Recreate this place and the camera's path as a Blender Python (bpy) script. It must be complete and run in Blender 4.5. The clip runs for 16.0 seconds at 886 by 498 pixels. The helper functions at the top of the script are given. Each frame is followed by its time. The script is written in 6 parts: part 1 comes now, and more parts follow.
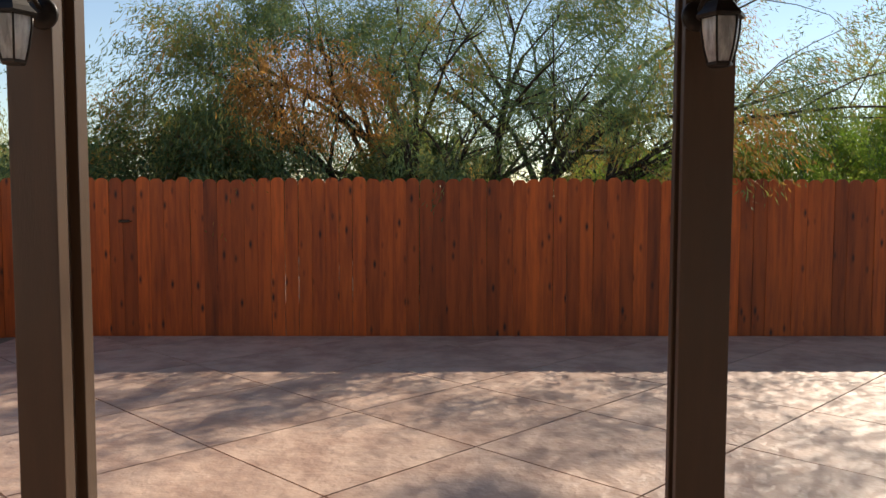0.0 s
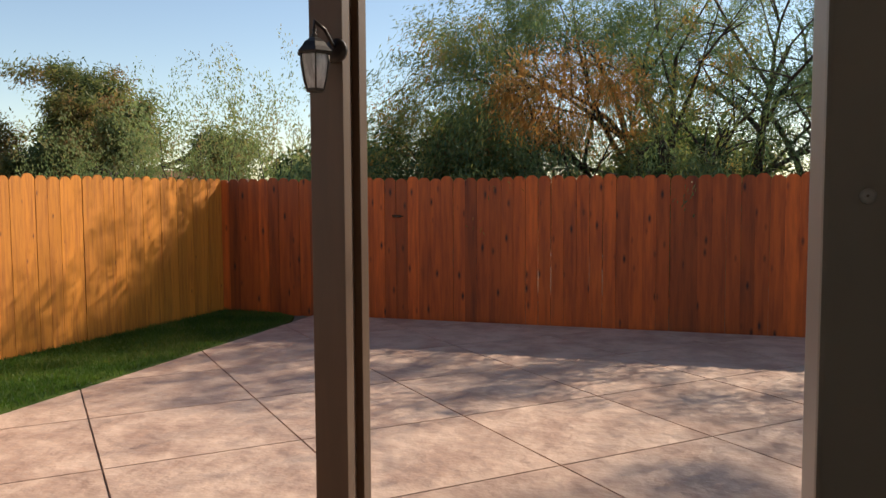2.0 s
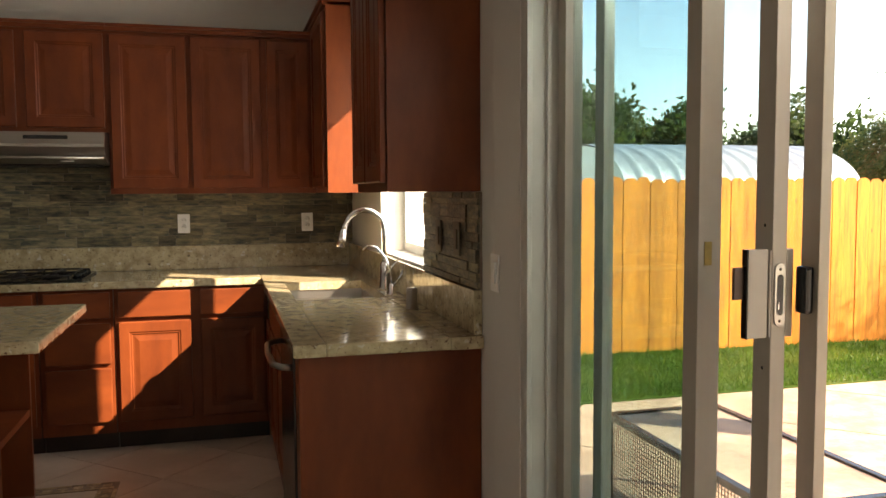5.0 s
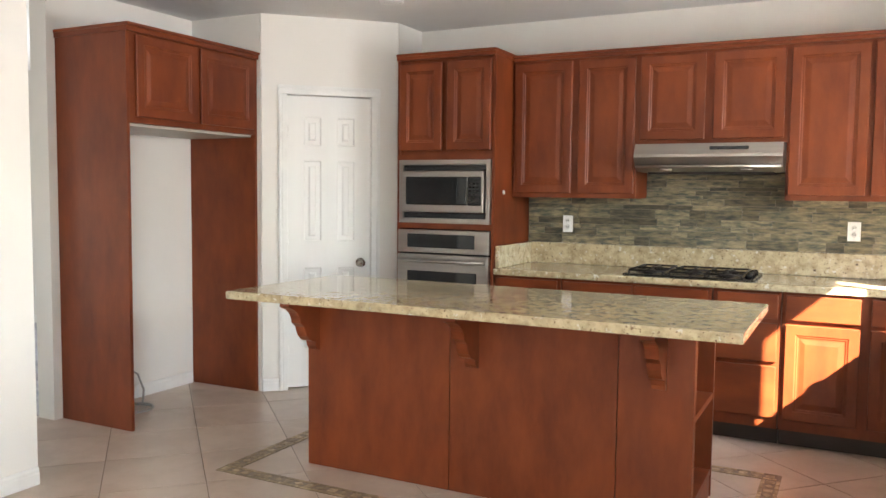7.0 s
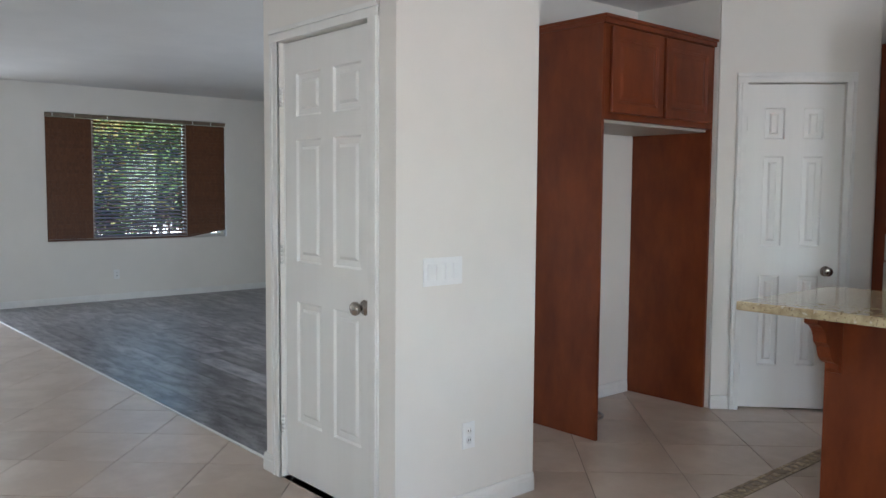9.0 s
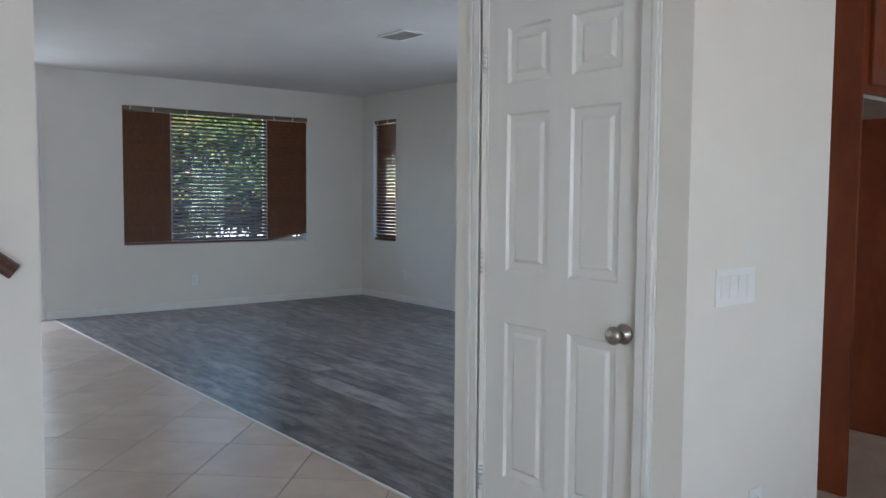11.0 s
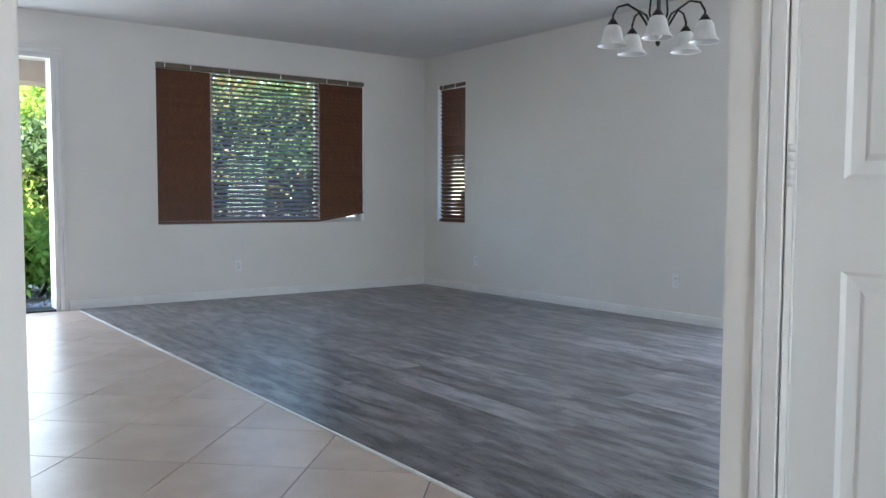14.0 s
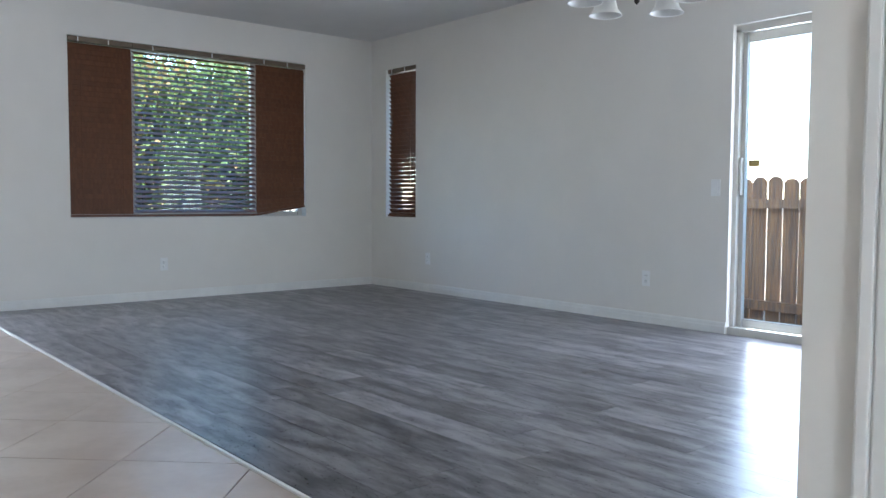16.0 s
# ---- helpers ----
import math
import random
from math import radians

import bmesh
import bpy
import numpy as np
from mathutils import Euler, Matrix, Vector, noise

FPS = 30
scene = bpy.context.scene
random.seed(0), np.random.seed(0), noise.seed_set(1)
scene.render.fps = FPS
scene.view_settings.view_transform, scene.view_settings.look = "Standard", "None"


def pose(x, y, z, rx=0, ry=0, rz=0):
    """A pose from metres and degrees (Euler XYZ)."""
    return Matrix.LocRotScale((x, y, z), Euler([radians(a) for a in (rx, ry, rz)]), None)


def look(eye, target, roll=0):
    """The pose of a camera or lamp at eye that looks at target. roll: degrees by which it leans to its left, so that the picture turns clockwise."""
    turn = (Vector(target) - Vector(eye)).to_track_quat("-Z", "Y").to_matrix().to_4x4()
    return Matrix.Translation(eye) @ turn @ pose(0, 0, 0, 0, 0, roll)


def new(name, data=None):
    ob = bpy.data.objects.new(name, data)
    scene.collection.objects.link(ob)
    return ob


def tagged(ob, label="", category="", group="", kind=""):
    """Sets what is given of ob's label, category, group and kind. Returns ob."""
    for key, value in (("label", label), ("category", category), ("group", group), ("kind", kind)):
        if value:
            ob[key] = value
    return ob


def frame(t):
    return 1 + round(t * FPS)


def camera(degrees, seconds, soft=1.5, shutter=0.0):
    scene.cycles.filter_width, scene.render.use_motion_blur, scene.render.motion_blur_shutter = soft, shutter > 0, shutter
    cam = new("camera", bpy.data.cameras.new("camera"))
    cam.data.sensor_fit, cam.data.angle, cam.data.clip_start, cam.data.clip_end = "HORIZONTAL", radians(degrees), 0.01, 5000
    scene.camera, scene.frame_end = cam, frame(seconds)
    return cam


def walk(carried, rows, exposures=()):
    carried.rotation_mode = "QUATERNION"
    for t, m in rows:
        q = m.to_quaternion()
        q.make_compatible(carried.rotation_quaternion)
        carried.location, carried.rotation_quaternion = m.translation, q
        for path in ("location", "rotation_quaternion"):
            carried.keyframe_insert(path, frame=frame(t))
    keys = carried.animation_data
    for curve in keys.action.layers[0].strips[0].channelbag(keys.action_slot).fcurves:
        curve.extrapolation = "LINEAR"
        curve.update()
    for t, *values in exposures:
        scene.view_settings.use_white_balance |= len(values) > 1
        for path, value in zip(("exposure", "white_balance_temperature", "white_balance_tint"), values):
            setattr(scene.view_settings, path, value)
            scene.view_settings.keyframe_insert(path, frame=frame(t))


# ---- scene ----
cam = camera(57.4, 16.0)
PATH = [
    (0, (0.565, 1.162, 1.309), (2.56, 1.144, 1.175), 0.1),
    (0.5, (0.509, 1.15, 1.302), (2.497, 1.308, 1.161), 0.3),
    (1, (0.395, 1.121, 1.293), (2.376, 1.354, 1.15), 0.2),
    (1.5, (0.301, 1.07, 1.293), (2.263, 1.432, 1.151), 0.1),
    (2, (0.193, 0.998, 1.305), (2.091, 1.61, 1.165), -0.3),
    (2.3, (0.061, 0.907, 1.308), (1.89, 1.708, 1.183), 0.7),
    (2.5, (0.057, 0.885, 1.315), (1.838, 1.783, 1.176), -0.2),
    (3, (-0.08, 0.78, 1.328), (1.574, 1.897, 1.191), -0.4),
    (3.2, (-0.101, 0.756, 1.331), (1.496, 1.952, 1.191), -0.4),
    (5.3, (-0.497, 0.155, 1.367), (-0.219, 2.131, 1.232), -0.2),
    (5.5, (-0.486, 0.149, 1.371), (-0.368, 2.141, 1.238), -0.1),
    (6, (-0.502, 0.113, 1.389), (-0.782, 2.089, 1.258), 0.1),
    (6.5, (-0.554, 0.07, 1.391), (-1.191, 1.962, 1.257), 0.3),
    (7, (-0.72, -0.049, 1.392), (-1.622, 1.73, 1.252), 0.6),
    (7.5, (-0.895, -0.171, 1.389), (-1.975, 1.506, 1.247), 0.6),
    (8, (-1.123, -0.219, 1.381), (-2.384, 1.326, 1.235), 0.4),
    (8.5, (-1.362, -0.209, 1.375), (-2.78, 1.194, 1.234), 0.3),
    (9, (-1.624, -0.297, 1.371), (-3.127, 1.014, 1.228), 0.4),
    (9.5, (-1.87, -0.377, 1.345), (-3.406, 0.896, 1.207), 0.5),
    (10, (-2.179, -0.355, 1.351), (-3.743, 0.884, 1.216), 0.2),
    (12.5, (-3.488, -0.317, 1.156), (-5.041, 0.937, 1.03), 0.9),
    (13, (-3.713, -0.153, 1.1), (-5.346, 0.994, 0.972), 0.4),
    (13.5, (-3.881, -0.034, 1.042), (-5.502, 1.13, 0.915), 0.2),
    (14, (-4.057, 0.044, 0.998), (-5.661, 1.233, 0.873), 0.2),
    (14.5, (-4.179, 0.179, 0.938), (-5.757, 1.401, 0.814), 0.2),
    (15, (-4.34, 0.356, 0.901), (-5.906, 1.595, 0.781), 0.1),
    (15.5, (-4.473, 0.432, 0.916), (-6.022, 1.692, 0.794), 0.2),
    (16, (-4.565, 0.464, 0.899), (-6.096, 1.745, 0.781), 0.3),
]
walk(cam, [(t, look(eye, target, roll)) for t, eye, target, roll in PATH], [
    (0.0, 0.3, 7100, 12), (2.0, 0.4, 7100, 12), (2.6, 0.5, 7100, 12), (3.2, 0.6, 7100, 12), (5.3, 2.45, 8300, 13), (5.5, 2.6, 8000, 13), (6.0, 3.7, 7500, 13), (6.5, 4.35, 7100, 12), (7.0, 4.2, 6900, 12), (7.5, 3.75, 6650, 12),
    (8.0, 3.35, 6350, 11), (9.0, 3.2, 6150, 11), (9.5, 3.0, 6000, 11), (10.0, 2.95, 5950, 11), (12.5, 3.2, 6000, 11), (13.0, 3.35, 6000, 11), (14.5, 3.45, 5900, 11), (16.0, 3.5, 5900, 11)])

# ---- world and light ----
SUN_TO = Vector((1.25, -1.0, 1.15)).normalized()
world = bpy.data.worlds.new("sky")
scene.world = world
world.use_nodes = True
wn = world.node_tree.nodes
sky = wn.new("ShaderNodeTexSky")
sky.sky_type = "NISHITA"
sky.sun_disc = False
sky.sun_elevation = math.asin(SUN_TO.z)
sky.sun_rotation = math.atan2(SUN_TO.x, SUN_TO.y)
sky.air_density = 1.0
sky.dust_density = 0.0
sky.ozone_density = 1.6
world.node_tree.links.new(sky.outputs[0], wn["Background"].inputs[0])
wn["Background"].inputs[1].default_value = 0.12
sun = new("sun", bpy.data.lights.new("sun", "SUN"))
sun.data.energy = 5.0
sun.data.angle = radians(0.55)
sun.data.color = (1.0, 0.93, 0.82)
sun.matrix_world = look(SUN_TO * 30, (0, 0, 0))


def daylight(name, x, y, z, rx, rz, w, h, watts):
    """An added area lamp that stands in for sky light at an opening."""
    lamp = new(name, bpy.data.lights.new(name, "AREA"))
    lamp.data.shape = "RECTANGLE"
    lamp.data.size, lamp.data.size_y, lamp.data.energy = w, h, watts
    lamp.data.color = (0.86, 0.93, 1.0)
    lamp.matrix_world = pose(x, y, z, rx, 0, rz)
    return lamp


# Fill lamp in an unseen window that was added only for its light.
daylight("fill_unseen_window", 0.60, -1.9, 1.35, 90, 90, 1.8, 1.4, 15)
daylight("daylight_sink_window", 0.60, 3.85, 1.6, 90, 90, 0.95, 1.05, 5)
# Narrow fill strip added under the door head, out of view, tilted inwards.
daylight("fill_patio_door_head", 0.585, 1.6, 1.93, 65, 90, 1.3, 0.14, 2.4)
daylight("daylight_front_door", -11.80, 1.08, 1.1, 90, -90, 0.85, 2.0, 2.6)
daylight("daylight_living_slider", -6.6, 5.52, 1.05, 90, 180, 1.6, 2.0, 6)

# ---- materials ----


def material(name, rgb, rough=0.6, metal=0.0, vary=0.12, scale=6.0, bump=0.0, bscale=60.0, stretch=(1, 1, 1), second=None,
             cut=(0.42, 0.62), island=0.0, obj=0.0, coat=0.0, deep=0.01):
    m = bpy.data.materials.new(name)
    m.use_nodes = True
    nt = m.node_tree
    n, l = nt.nodes, nt.links
    b = n["Principled BSDF"]
    b.inputs["Roughness"].default_value = rough
    b.inputs["Metallic"].default_value = metal
    b.inputs["Coat Weight"].default_value = coat
    b.inputs["Coat Roughness"].default_value = 0.12
    tc = n.new("ShaderNodeTexCoord")
    mp = n.new("ShaderNodeMapping")
    mp.inputs["Scale"].default_value = stretch
    l.new(tc.outputs["Object"], mp.inputs[0])
    shift = None
    if obj:
        oi = n.new("ShaderNodeObjectInfo")
        shift = n.new("ShaderNodeVectorMath")
        shift.operation = "MULTIPLY_ADD"
        l.new(oi.outputs["Random"], shift.inputs[0])
        shift.inputs[1].default_value = (37, 53, 71)
        l.new(mp.outputs[0], shift.inputs[2])
    vec = shift.outputs[0] if shift else mp.outputs[0]
    big = n.new("ShaderNodeTexNoise")
    big.inputs["Scale"].default_value = scale
    big.inputs["Detail"].default_value = 6
    big.inputs["Roughness"].default_value = 0.62
    l.new(vec, big.inputs["Vector"])
    ramp = n.new("ShaderNodeValToRGB")
    c2 = second or [v * (1 - 2 * vary) for v in rgb]
    ramp.color_ramp.elements[0].position, ramp.color_ramp.elements[1].position = cut
    ramp.color_ramp.elements[0].color = (*c2, 1)
    ramp.color_ramp.elements[1].color = (*rgb, 1)
    l.new(big.outputs["Fac"], ramp.inputs[0])
    out = ramp.outputs[0]
    for amount, kind in ((island, "geo"), (obj, "obj")):
        if amount:
            src = n.new("ShaderNodeNewGeometry") if kind == "geo" else n.new("ShaderNodeObjectInfo")
            rnd = src.outputs["Random Per Island"] if kind == "geo" else src.outputs["Random"]
            mr = n.new("ShaderNodeMapRange")
            mr.inputs[3].default_value, mr.inputs[4].default_value = 1 - amount, 1 + amount
            l.new(rnd, mr.inputs[0])
            mx = n.new("ShaderNodeVectorMath")
            mx.operation = "SCALE"
            l.new(out, mx.inputs[0])
            l.new(mr.outputs[0], mx.inputs["Scale"])
            out = mx.outputs[0]
    l.new(out, b.inputs["Base Color"])
    if bump:
        fine = n.new("ShaderNodeTexNoise")
        fine.inputs["Scale"].default_value = bscale
        fine.inputs["Detail"].default_value = 4
        l.new(vec, fine.inputs["Vector"])
        bp = n.new("ShaderNodeBump")
        bp.inputs["Strength"].default_value = bump
        bp.inputs["Distance"].default_value = deep
        l.new(fine.outputs["Fac"], bp.inputs["Height"])
        l.new(bp.outputs[0], b.inputs["Normal"])
        rr = n.new("ShaderNodeMapRange")
        rr.inputs[3].default_value, rr.inputs[4].default_value = max(0.02, rough - 0.08), min(1, rough + 0.08)
        l.new(fine.outputs["Fac"], rr.inputs[0])
        l.new(rr.outputs[0], b.inputs["Roughness"])
    return m


def knotty(m, rgb, freq=(9, 9, 3.2), lo=0.16, hi=0.05):
    """Dark round knots scattered over boards."""
    n, l = m.node_tree.nodes, m.node_tree.links
    b = n["Principled BSDF"]
    base = b.inputs["Base Color"].links[0].from_socket
    tc, mp, vo, oi, sh = n.new("ShaderNodeTexCoord"), n.new("ShaderNodeMapping"), n.new("ShaderNodeTexVoronoi"), n.new("ShaderNodeObjectInfo"), n.new("ShaderNodeVectorMath")
    sh.operation = "MULTIPLY_ADD"
    sh.inputs[1].default_value = (17, 29, 43)
    mp.inputs["Scale"].default_value = freq
    l.new(tc.outputs["Object"], mp.inputs[0])
    l.new(oi.outputs["Random"], sh.inputs[0])
    l.new(mp.outputs[0], sh.inputs[2])
    l.new(sh.outputs[0], vo.inputs["Vector"])
    vo.inputs["Scale"].default_value = 1.0
    mr = n.new("ShaderNodeMapRange")
    mr.inputs[1].default_value, mr.inputs[2].default_value = lo, hi
    l.new(vo.outputs["Distance"], mr.inputs[0])
    mx = n.new("ShaderNodeMix")
    mx.data_type = "RGBA"
    l.new(mr.outputs[0], mx.inputs["Factor"])
    l.new(base, mx.inputs["A"])
    mx.inputs["B"].default_value = (*rgb, 1)
    l.new(mx.outputs["Result"], b.inputs["Base Color"])
    return m


def granite_material():
    m = material("granite", (0.52, 0.43, 0.27), 0.09, 0, scale=22, second=(0.34, 0.265, 0.155), cut=(0.36, 0.58), coat=0.2)
    n, l = m.node_tree.nodes, m.node_tree.links
    b = n["Principled BSDF"]
    base = b.inputs["Base Color"].links[0].from_socket
    tc = n.new("ShaderNodeTexCoord")
    for sc, lo, hi, rgb in ((55, 0.65, 0.74, (0.10, 0.075, 0.055)), (34, 0.62, 0.72, (0.62, 0.58, 0.47)), (90, 0.62, 0.70, (0.16, 0.10, 0.06))):
        t = n.new("ShaderNodeTexNoise")
        t.inputs["Scale"].default_value, t.inputs["Detail"].default_value = sc, 3
        l.new(tc.outputs["Object"], t.inputs["Vector"])
        mr = n.new("ShaderNodeMapRange")
        mr.inputs[1].default_value, mr.inputs[2].default_value = lo, hi
        l.new(t.outputs["Fac"], mr.inputs[0])
        mx = n.new("ShaderNodeMix")
        mx.data_type = "RGBA"
        l.new(mr.outputs[0], mx.inputs["Factor"])
        l.new(base, mx.inputs["A"])
        mx.inputs["B"].default_value = (*rgb, 1)
        base = mx.outputs["Result"]
    l.new(base, b.inputs["Base Color"])
    return m


def glass_material(name, tint=(1, 1, 1), rough=0.0):
    m = bpy.data.materials.new(name)
    m.use_nodes = True
    n, l = m.node_tree.nodes, m.node_tree.links
    n.remove(n["Principled BSDF"])
    tr, gl, mx, lw = n.new("ShaderNodeBsdfTransparent"), n.new("ShaderNodeBsdfGlossy"), n.new("ShaderNodeMixShader"), n.new("ShaderNodeLayerWeight")
    tr.inputs[0].default_value = (*tint, 1)
    gl.inputs["Roughness"].default_value = rough
    lw.inputs[0].default_value = 0.5
    pw, ma = n.new("ShaderNodeMath"), n.new("ShaderNodeMath")
    pw.operation, ma.operation = "POWER", "MULTIPLY_ADD"
    pw.inputs[1].default_value = 5
    ma.inputs[1].default_value, ma.inputs[2].default_value = 0.9, 0.035
    l.new(lw.outputs["Facing"], pw.inputs[0])
    l.new(pw.outputs[0], ma.inputs[0])
    l.new(ma.outputs[0], mx.inputs[0])
    l.new(tr.outputs[0], mx.inputs[1])
    l.new(gl.outputs[0], mx.inputs[2])
    l.new(mx.outputs[0], n["Material Output"].inputs[0])
    return m


def screen_material():
    m = bpy.data.materials.new("insect_mesh")
    m.use_nodes = True
    n, l = m.node_tree.nodes, m.node_tree.links
    p = n["Principled BSDF"]
    p.inputs["Base Color"].default_value = (0.10, 0.10, 0.10, 1)
    tr, mx, tc, wv = n.new("ShaderNodeBsdfTransparent"), n.new("ShaderNodeMixShader"), n.new("ShaderNodeTexCoord"), n.new("ShaderNodeTexWave")
    wv.bands_direction = "Z"
    wv.inputs["Scale"].default_value = 120
    mr = n.new("ShaderNodeMapRange")
    mr.inputs[3].default_value, mr.inputs[4].default_value = 0.12, 0.34
    l.new(tc.outputs["Object"], wv.inputs["Vector"])
    l.new(wv.outputs["Fac"], mr.inputs[0])
    l.new(mr.outputs[0], mx.inputs[0])
    l.new(tr.outputs[0], mx.inputs[1])
    l.new(p.outputs[0], mx.inputs[2])
    l.new(mx.outputs[0], n["Material Output"].inputs[0])
    return m


def leaf_material(name, a, b_, c, patch=0.5, at=(0.46, 0.65, 0.82)):
    """Foliage: three colours by clump and by leaf, with light passing through."""
    m = bpy.data.materials.new(name)
    m.use_nodes = True
    n, l = m.node_tree.nodes, m.node_tree.links
    p = n["Principled BSDF"]
    p.inputs["Roughness"].default_value = 0.6
    tc, t = n.new("ShaderNodeTexCoord"), n.new("ShaderNodeTexNoise")
    t.inputs["Scale"].default_value, t.inputs["Detail"].default_value = patch, 2
    l.new(tc.outputs["Object"], t.inputs["Vector"])
    geo = n.new("ShaderNodeNewGeometry")
    mix = n.new("ShaderNodeMath")
    mix.operation = "MULTIPLY_ADD"
    l.new(geo.outputs["Random Per Island"], mix.inputs[0])
    mix.inputs[1].default_value = 0.22
    l.new(t.outputs["Fac"], mix.inputs[2])
    ramp = n.new("ShaderNodeValToRGB")
    e = ramp.color_ramp.elements
    e[0].position, e[0].color = at[0], (*a, 1)
    e[1].position, e[1].color = at[2], (*c, 1)
    mid = e.new(at[1])
    mid.color = (*b_, 1)
    l.new(mix.outputs[0], ramp.inputs[0])
    l.new(ramp.outputs[0], p.inputs["Base Color"])
    tl, ms = n.new("ShaderNodeBsdfTranslucent"), n.new("ShaderNodeMixShader")
    ms.inputs[0].default_value = 0.58
    l.new(ramp.outputs[0], tl.inputs[0])
    l.new(p.outputs[0], ms.inputs[1])
    l.new(tl.outputs[0], ms.inputs[2])
    l.new(ms.outputs[0], n["Material Output"].inputs[0])
    return m


M_WALL = material("wall_paint", (0.78, 0.75, 0.70), 0.75, vary=0.015, scale=2, bump=0.05, bscale=90)
M_CEIL = material("ceiling_paint", (0.74, 0.73, 0.71), 0.85, vary=0.02, scale=2, bump=0.3, bscale=70)
M_DOOR = material("door_paint", (0.80, 0.79, 0.76), 0.38, vary=0.02, scale=5, bump=0.03, bscale=120, stretch=(1, 1, 0.1))
M_TRIM = material("trim_paint", (0.80, 0.79, 0.76), 0.4, vary=0.03, scale=7)
M_CHERRY = material("cherry_wood", (0.205, 0.046, 0.013), 0.40, vary=0.14, scale=3.2, bump=0.03, bscale=60, stretch=(2.2, 2.2, 0.8), second=(0.115, 0.024, 0.008), obj=0.08, cut=(0.30, 0.70))
M_CHERRY_H = material("cherry_wood_across", (0.205, 0.046, 0.013), 0.40, vary=0.14, scale=3.2, bump=0.03, bscale=60, stretch=(0.8, 2.2, 2.2), second=(0.115, 0.024, 0.008), obj=0.08, cut=(0.30, 0.70))
for wood in (M_CHERRY, M_CHERRY_H):
    wood.node_tree.nodes["Principled BSDF"].inputs["Specular IOR Level"].default_value = 0.3
# Near-black cherry: the shade of the toe recess is put into this colour.
M_TOE_SHADE = material("toe_kick_shade", (0.028, 0.014, 0.010), 0.5, vary=0.15, scale=6)
M_GRANITE = granite_material()
M_SLATE = material("slate", (0.27, 0.22, 0.13), 0.36, vary=0.3, scale=11, bump=0.6, bscale=45, stretch=(1, 4, 4), second=(0.055, 0.062, 0.050), cut=(0.36, 0.64), obj=0.5)
M_STEEL = material("stainless_steel", (0.43, 0.40, 0.37), 0.32, 1.0, vary=0.05, scale=3, bump=0.03, bscale=200, stretch=(0.2, 1, 8))
M_CHROME = material("chrome", (0.75, 0.75, 0.76), 0.10, 1.0, vary=0.03, scale=3)
M_NICKEL = material("brushed_nickel", (0.42, 0.38, 0.34), 0.24, 1.0, vary=0.05, scale=9)
M_BLACK = material("black_enamel", (0.012, 0.012, 0.013), 0.22, vary=0.1)
M_BLACK_GLASS = material("black_glass", (0.010, 0.011, 0.012), 0.06, vary=0.1)
M_IRON = material("dark_bronze", (0.028, 0.022, 0.018), 0.45, 0.5, vary=0.2, scale=20)
M_PLATE = material("white_plastic", (0.84, 0.84, 0.83), 0.3, vary=0.02)
M_TILE = material("ceramic_tile", (0.57, 0.465, 0.385), 0.32, vary=0.08, scale=3.2, bump=0.05, bscale=30, second=(0.49, 0.385, 0.31), obj=0.05)
M_GROUT = material("grout", (0.30, 0.24, 0.19), 0.9, vary=0.1, scale=20)
M_MOSAIC = material("mosaic_stone", (0.44, 0.34, 0.20), 0.4, vary=0.3, scale=25, second=(0.22, 0.15, 0.08), obj=0.35)
M_PLANK = material("grey_vinyl_plank", (0.280, 0.266, 0.276), 0.30, vary=0.2, scale=3.2, bump=0.03, bscale=40, stretch=(1.1, 4.0, 1), second=(0.070, 0.066, 0.072), cut=(0.38, 0.63), obj=0.26)
M_FENCE = material("redwood_stain", (0.50, 0.098, 0.011), 0.62, vary=0.2, scale=2.2, bump=0.3, bscale=30, stretch=(7, 7, 0.6), second=(0.24, 0.042, 0.006), cut=(0.3, 0.6), obj=0.42)
knotty(M_FENCE, (0.04, 0.010, 0.004), lo=0.20)
M_FENCE_N = material("cedar_stain", (0.64, 0.225, 0.022), 0.62, vary=0.2, scale=4, bump=0.3, bscale=30, stretch=(7, 7, 0.5), second=(0.40, 0.12, 0.014), cut=(0.3, 0.55), obj=0.15)
knotty(M_FENCE_N, (0.16, 0.045, 0.01), lo=0.10, hi=0.04)
M_OLDWOOD = material("weathered_wood", (0.44, 0.22, 0.10), 0.8, vary=0.25, scale=5, bump=0.4, bscale=30, stretch=(7, 7, 0.5), second=(0.22, 0.13, 0.085), obj=0.2)
M_CONCRETE = material("stamped_concrete", (0.56, 0.385, 0.285), 0.55, vary=0.12, scale=3.0, bump=1.0, bscale=7, second=(0.38, 0.24, 0.175), cut=(0.38, 0.60), obj=0.04, deep=0.03)
M_JOINT = material("concrete_joint", (0.20, 0.145, 0.115), 0.9, vary=0.2, scale=10)
M_SOIL = material("dry_soil", (0.30, 0.23, 0.16), 0.95, vary=0.2, scale=1.2, bump=0.6, bscale=20)
M_GRASS = leaf_material("lawn_grass", (0.055, 0.125, 0.014), (0.09, 0.18, 0.022), (0.16, 0.22, 0.04), 1.5)
M_POST = material("brown_post_paint", (0.082, 0.046, 0.025), 0.5, vary=0.06, scale=5, bump=0.08, bscale=60, stretch=(4, 4, 0.4))
M_STUCCO = material("stucco", (0.55, 0.45, 0.35), 0.9, vary=0.05, scale=3, bump=0.6, bscale=60)
M_VINYL = material("white_vinyl", (0.66, 0.64, 0.59), 0.4, vary=0.04, scale=5)
M_ALU = material("aluminium_frame", (0.40, 0.36, 0.30), 0.45, 0.3, vary=0.06, scale=5)
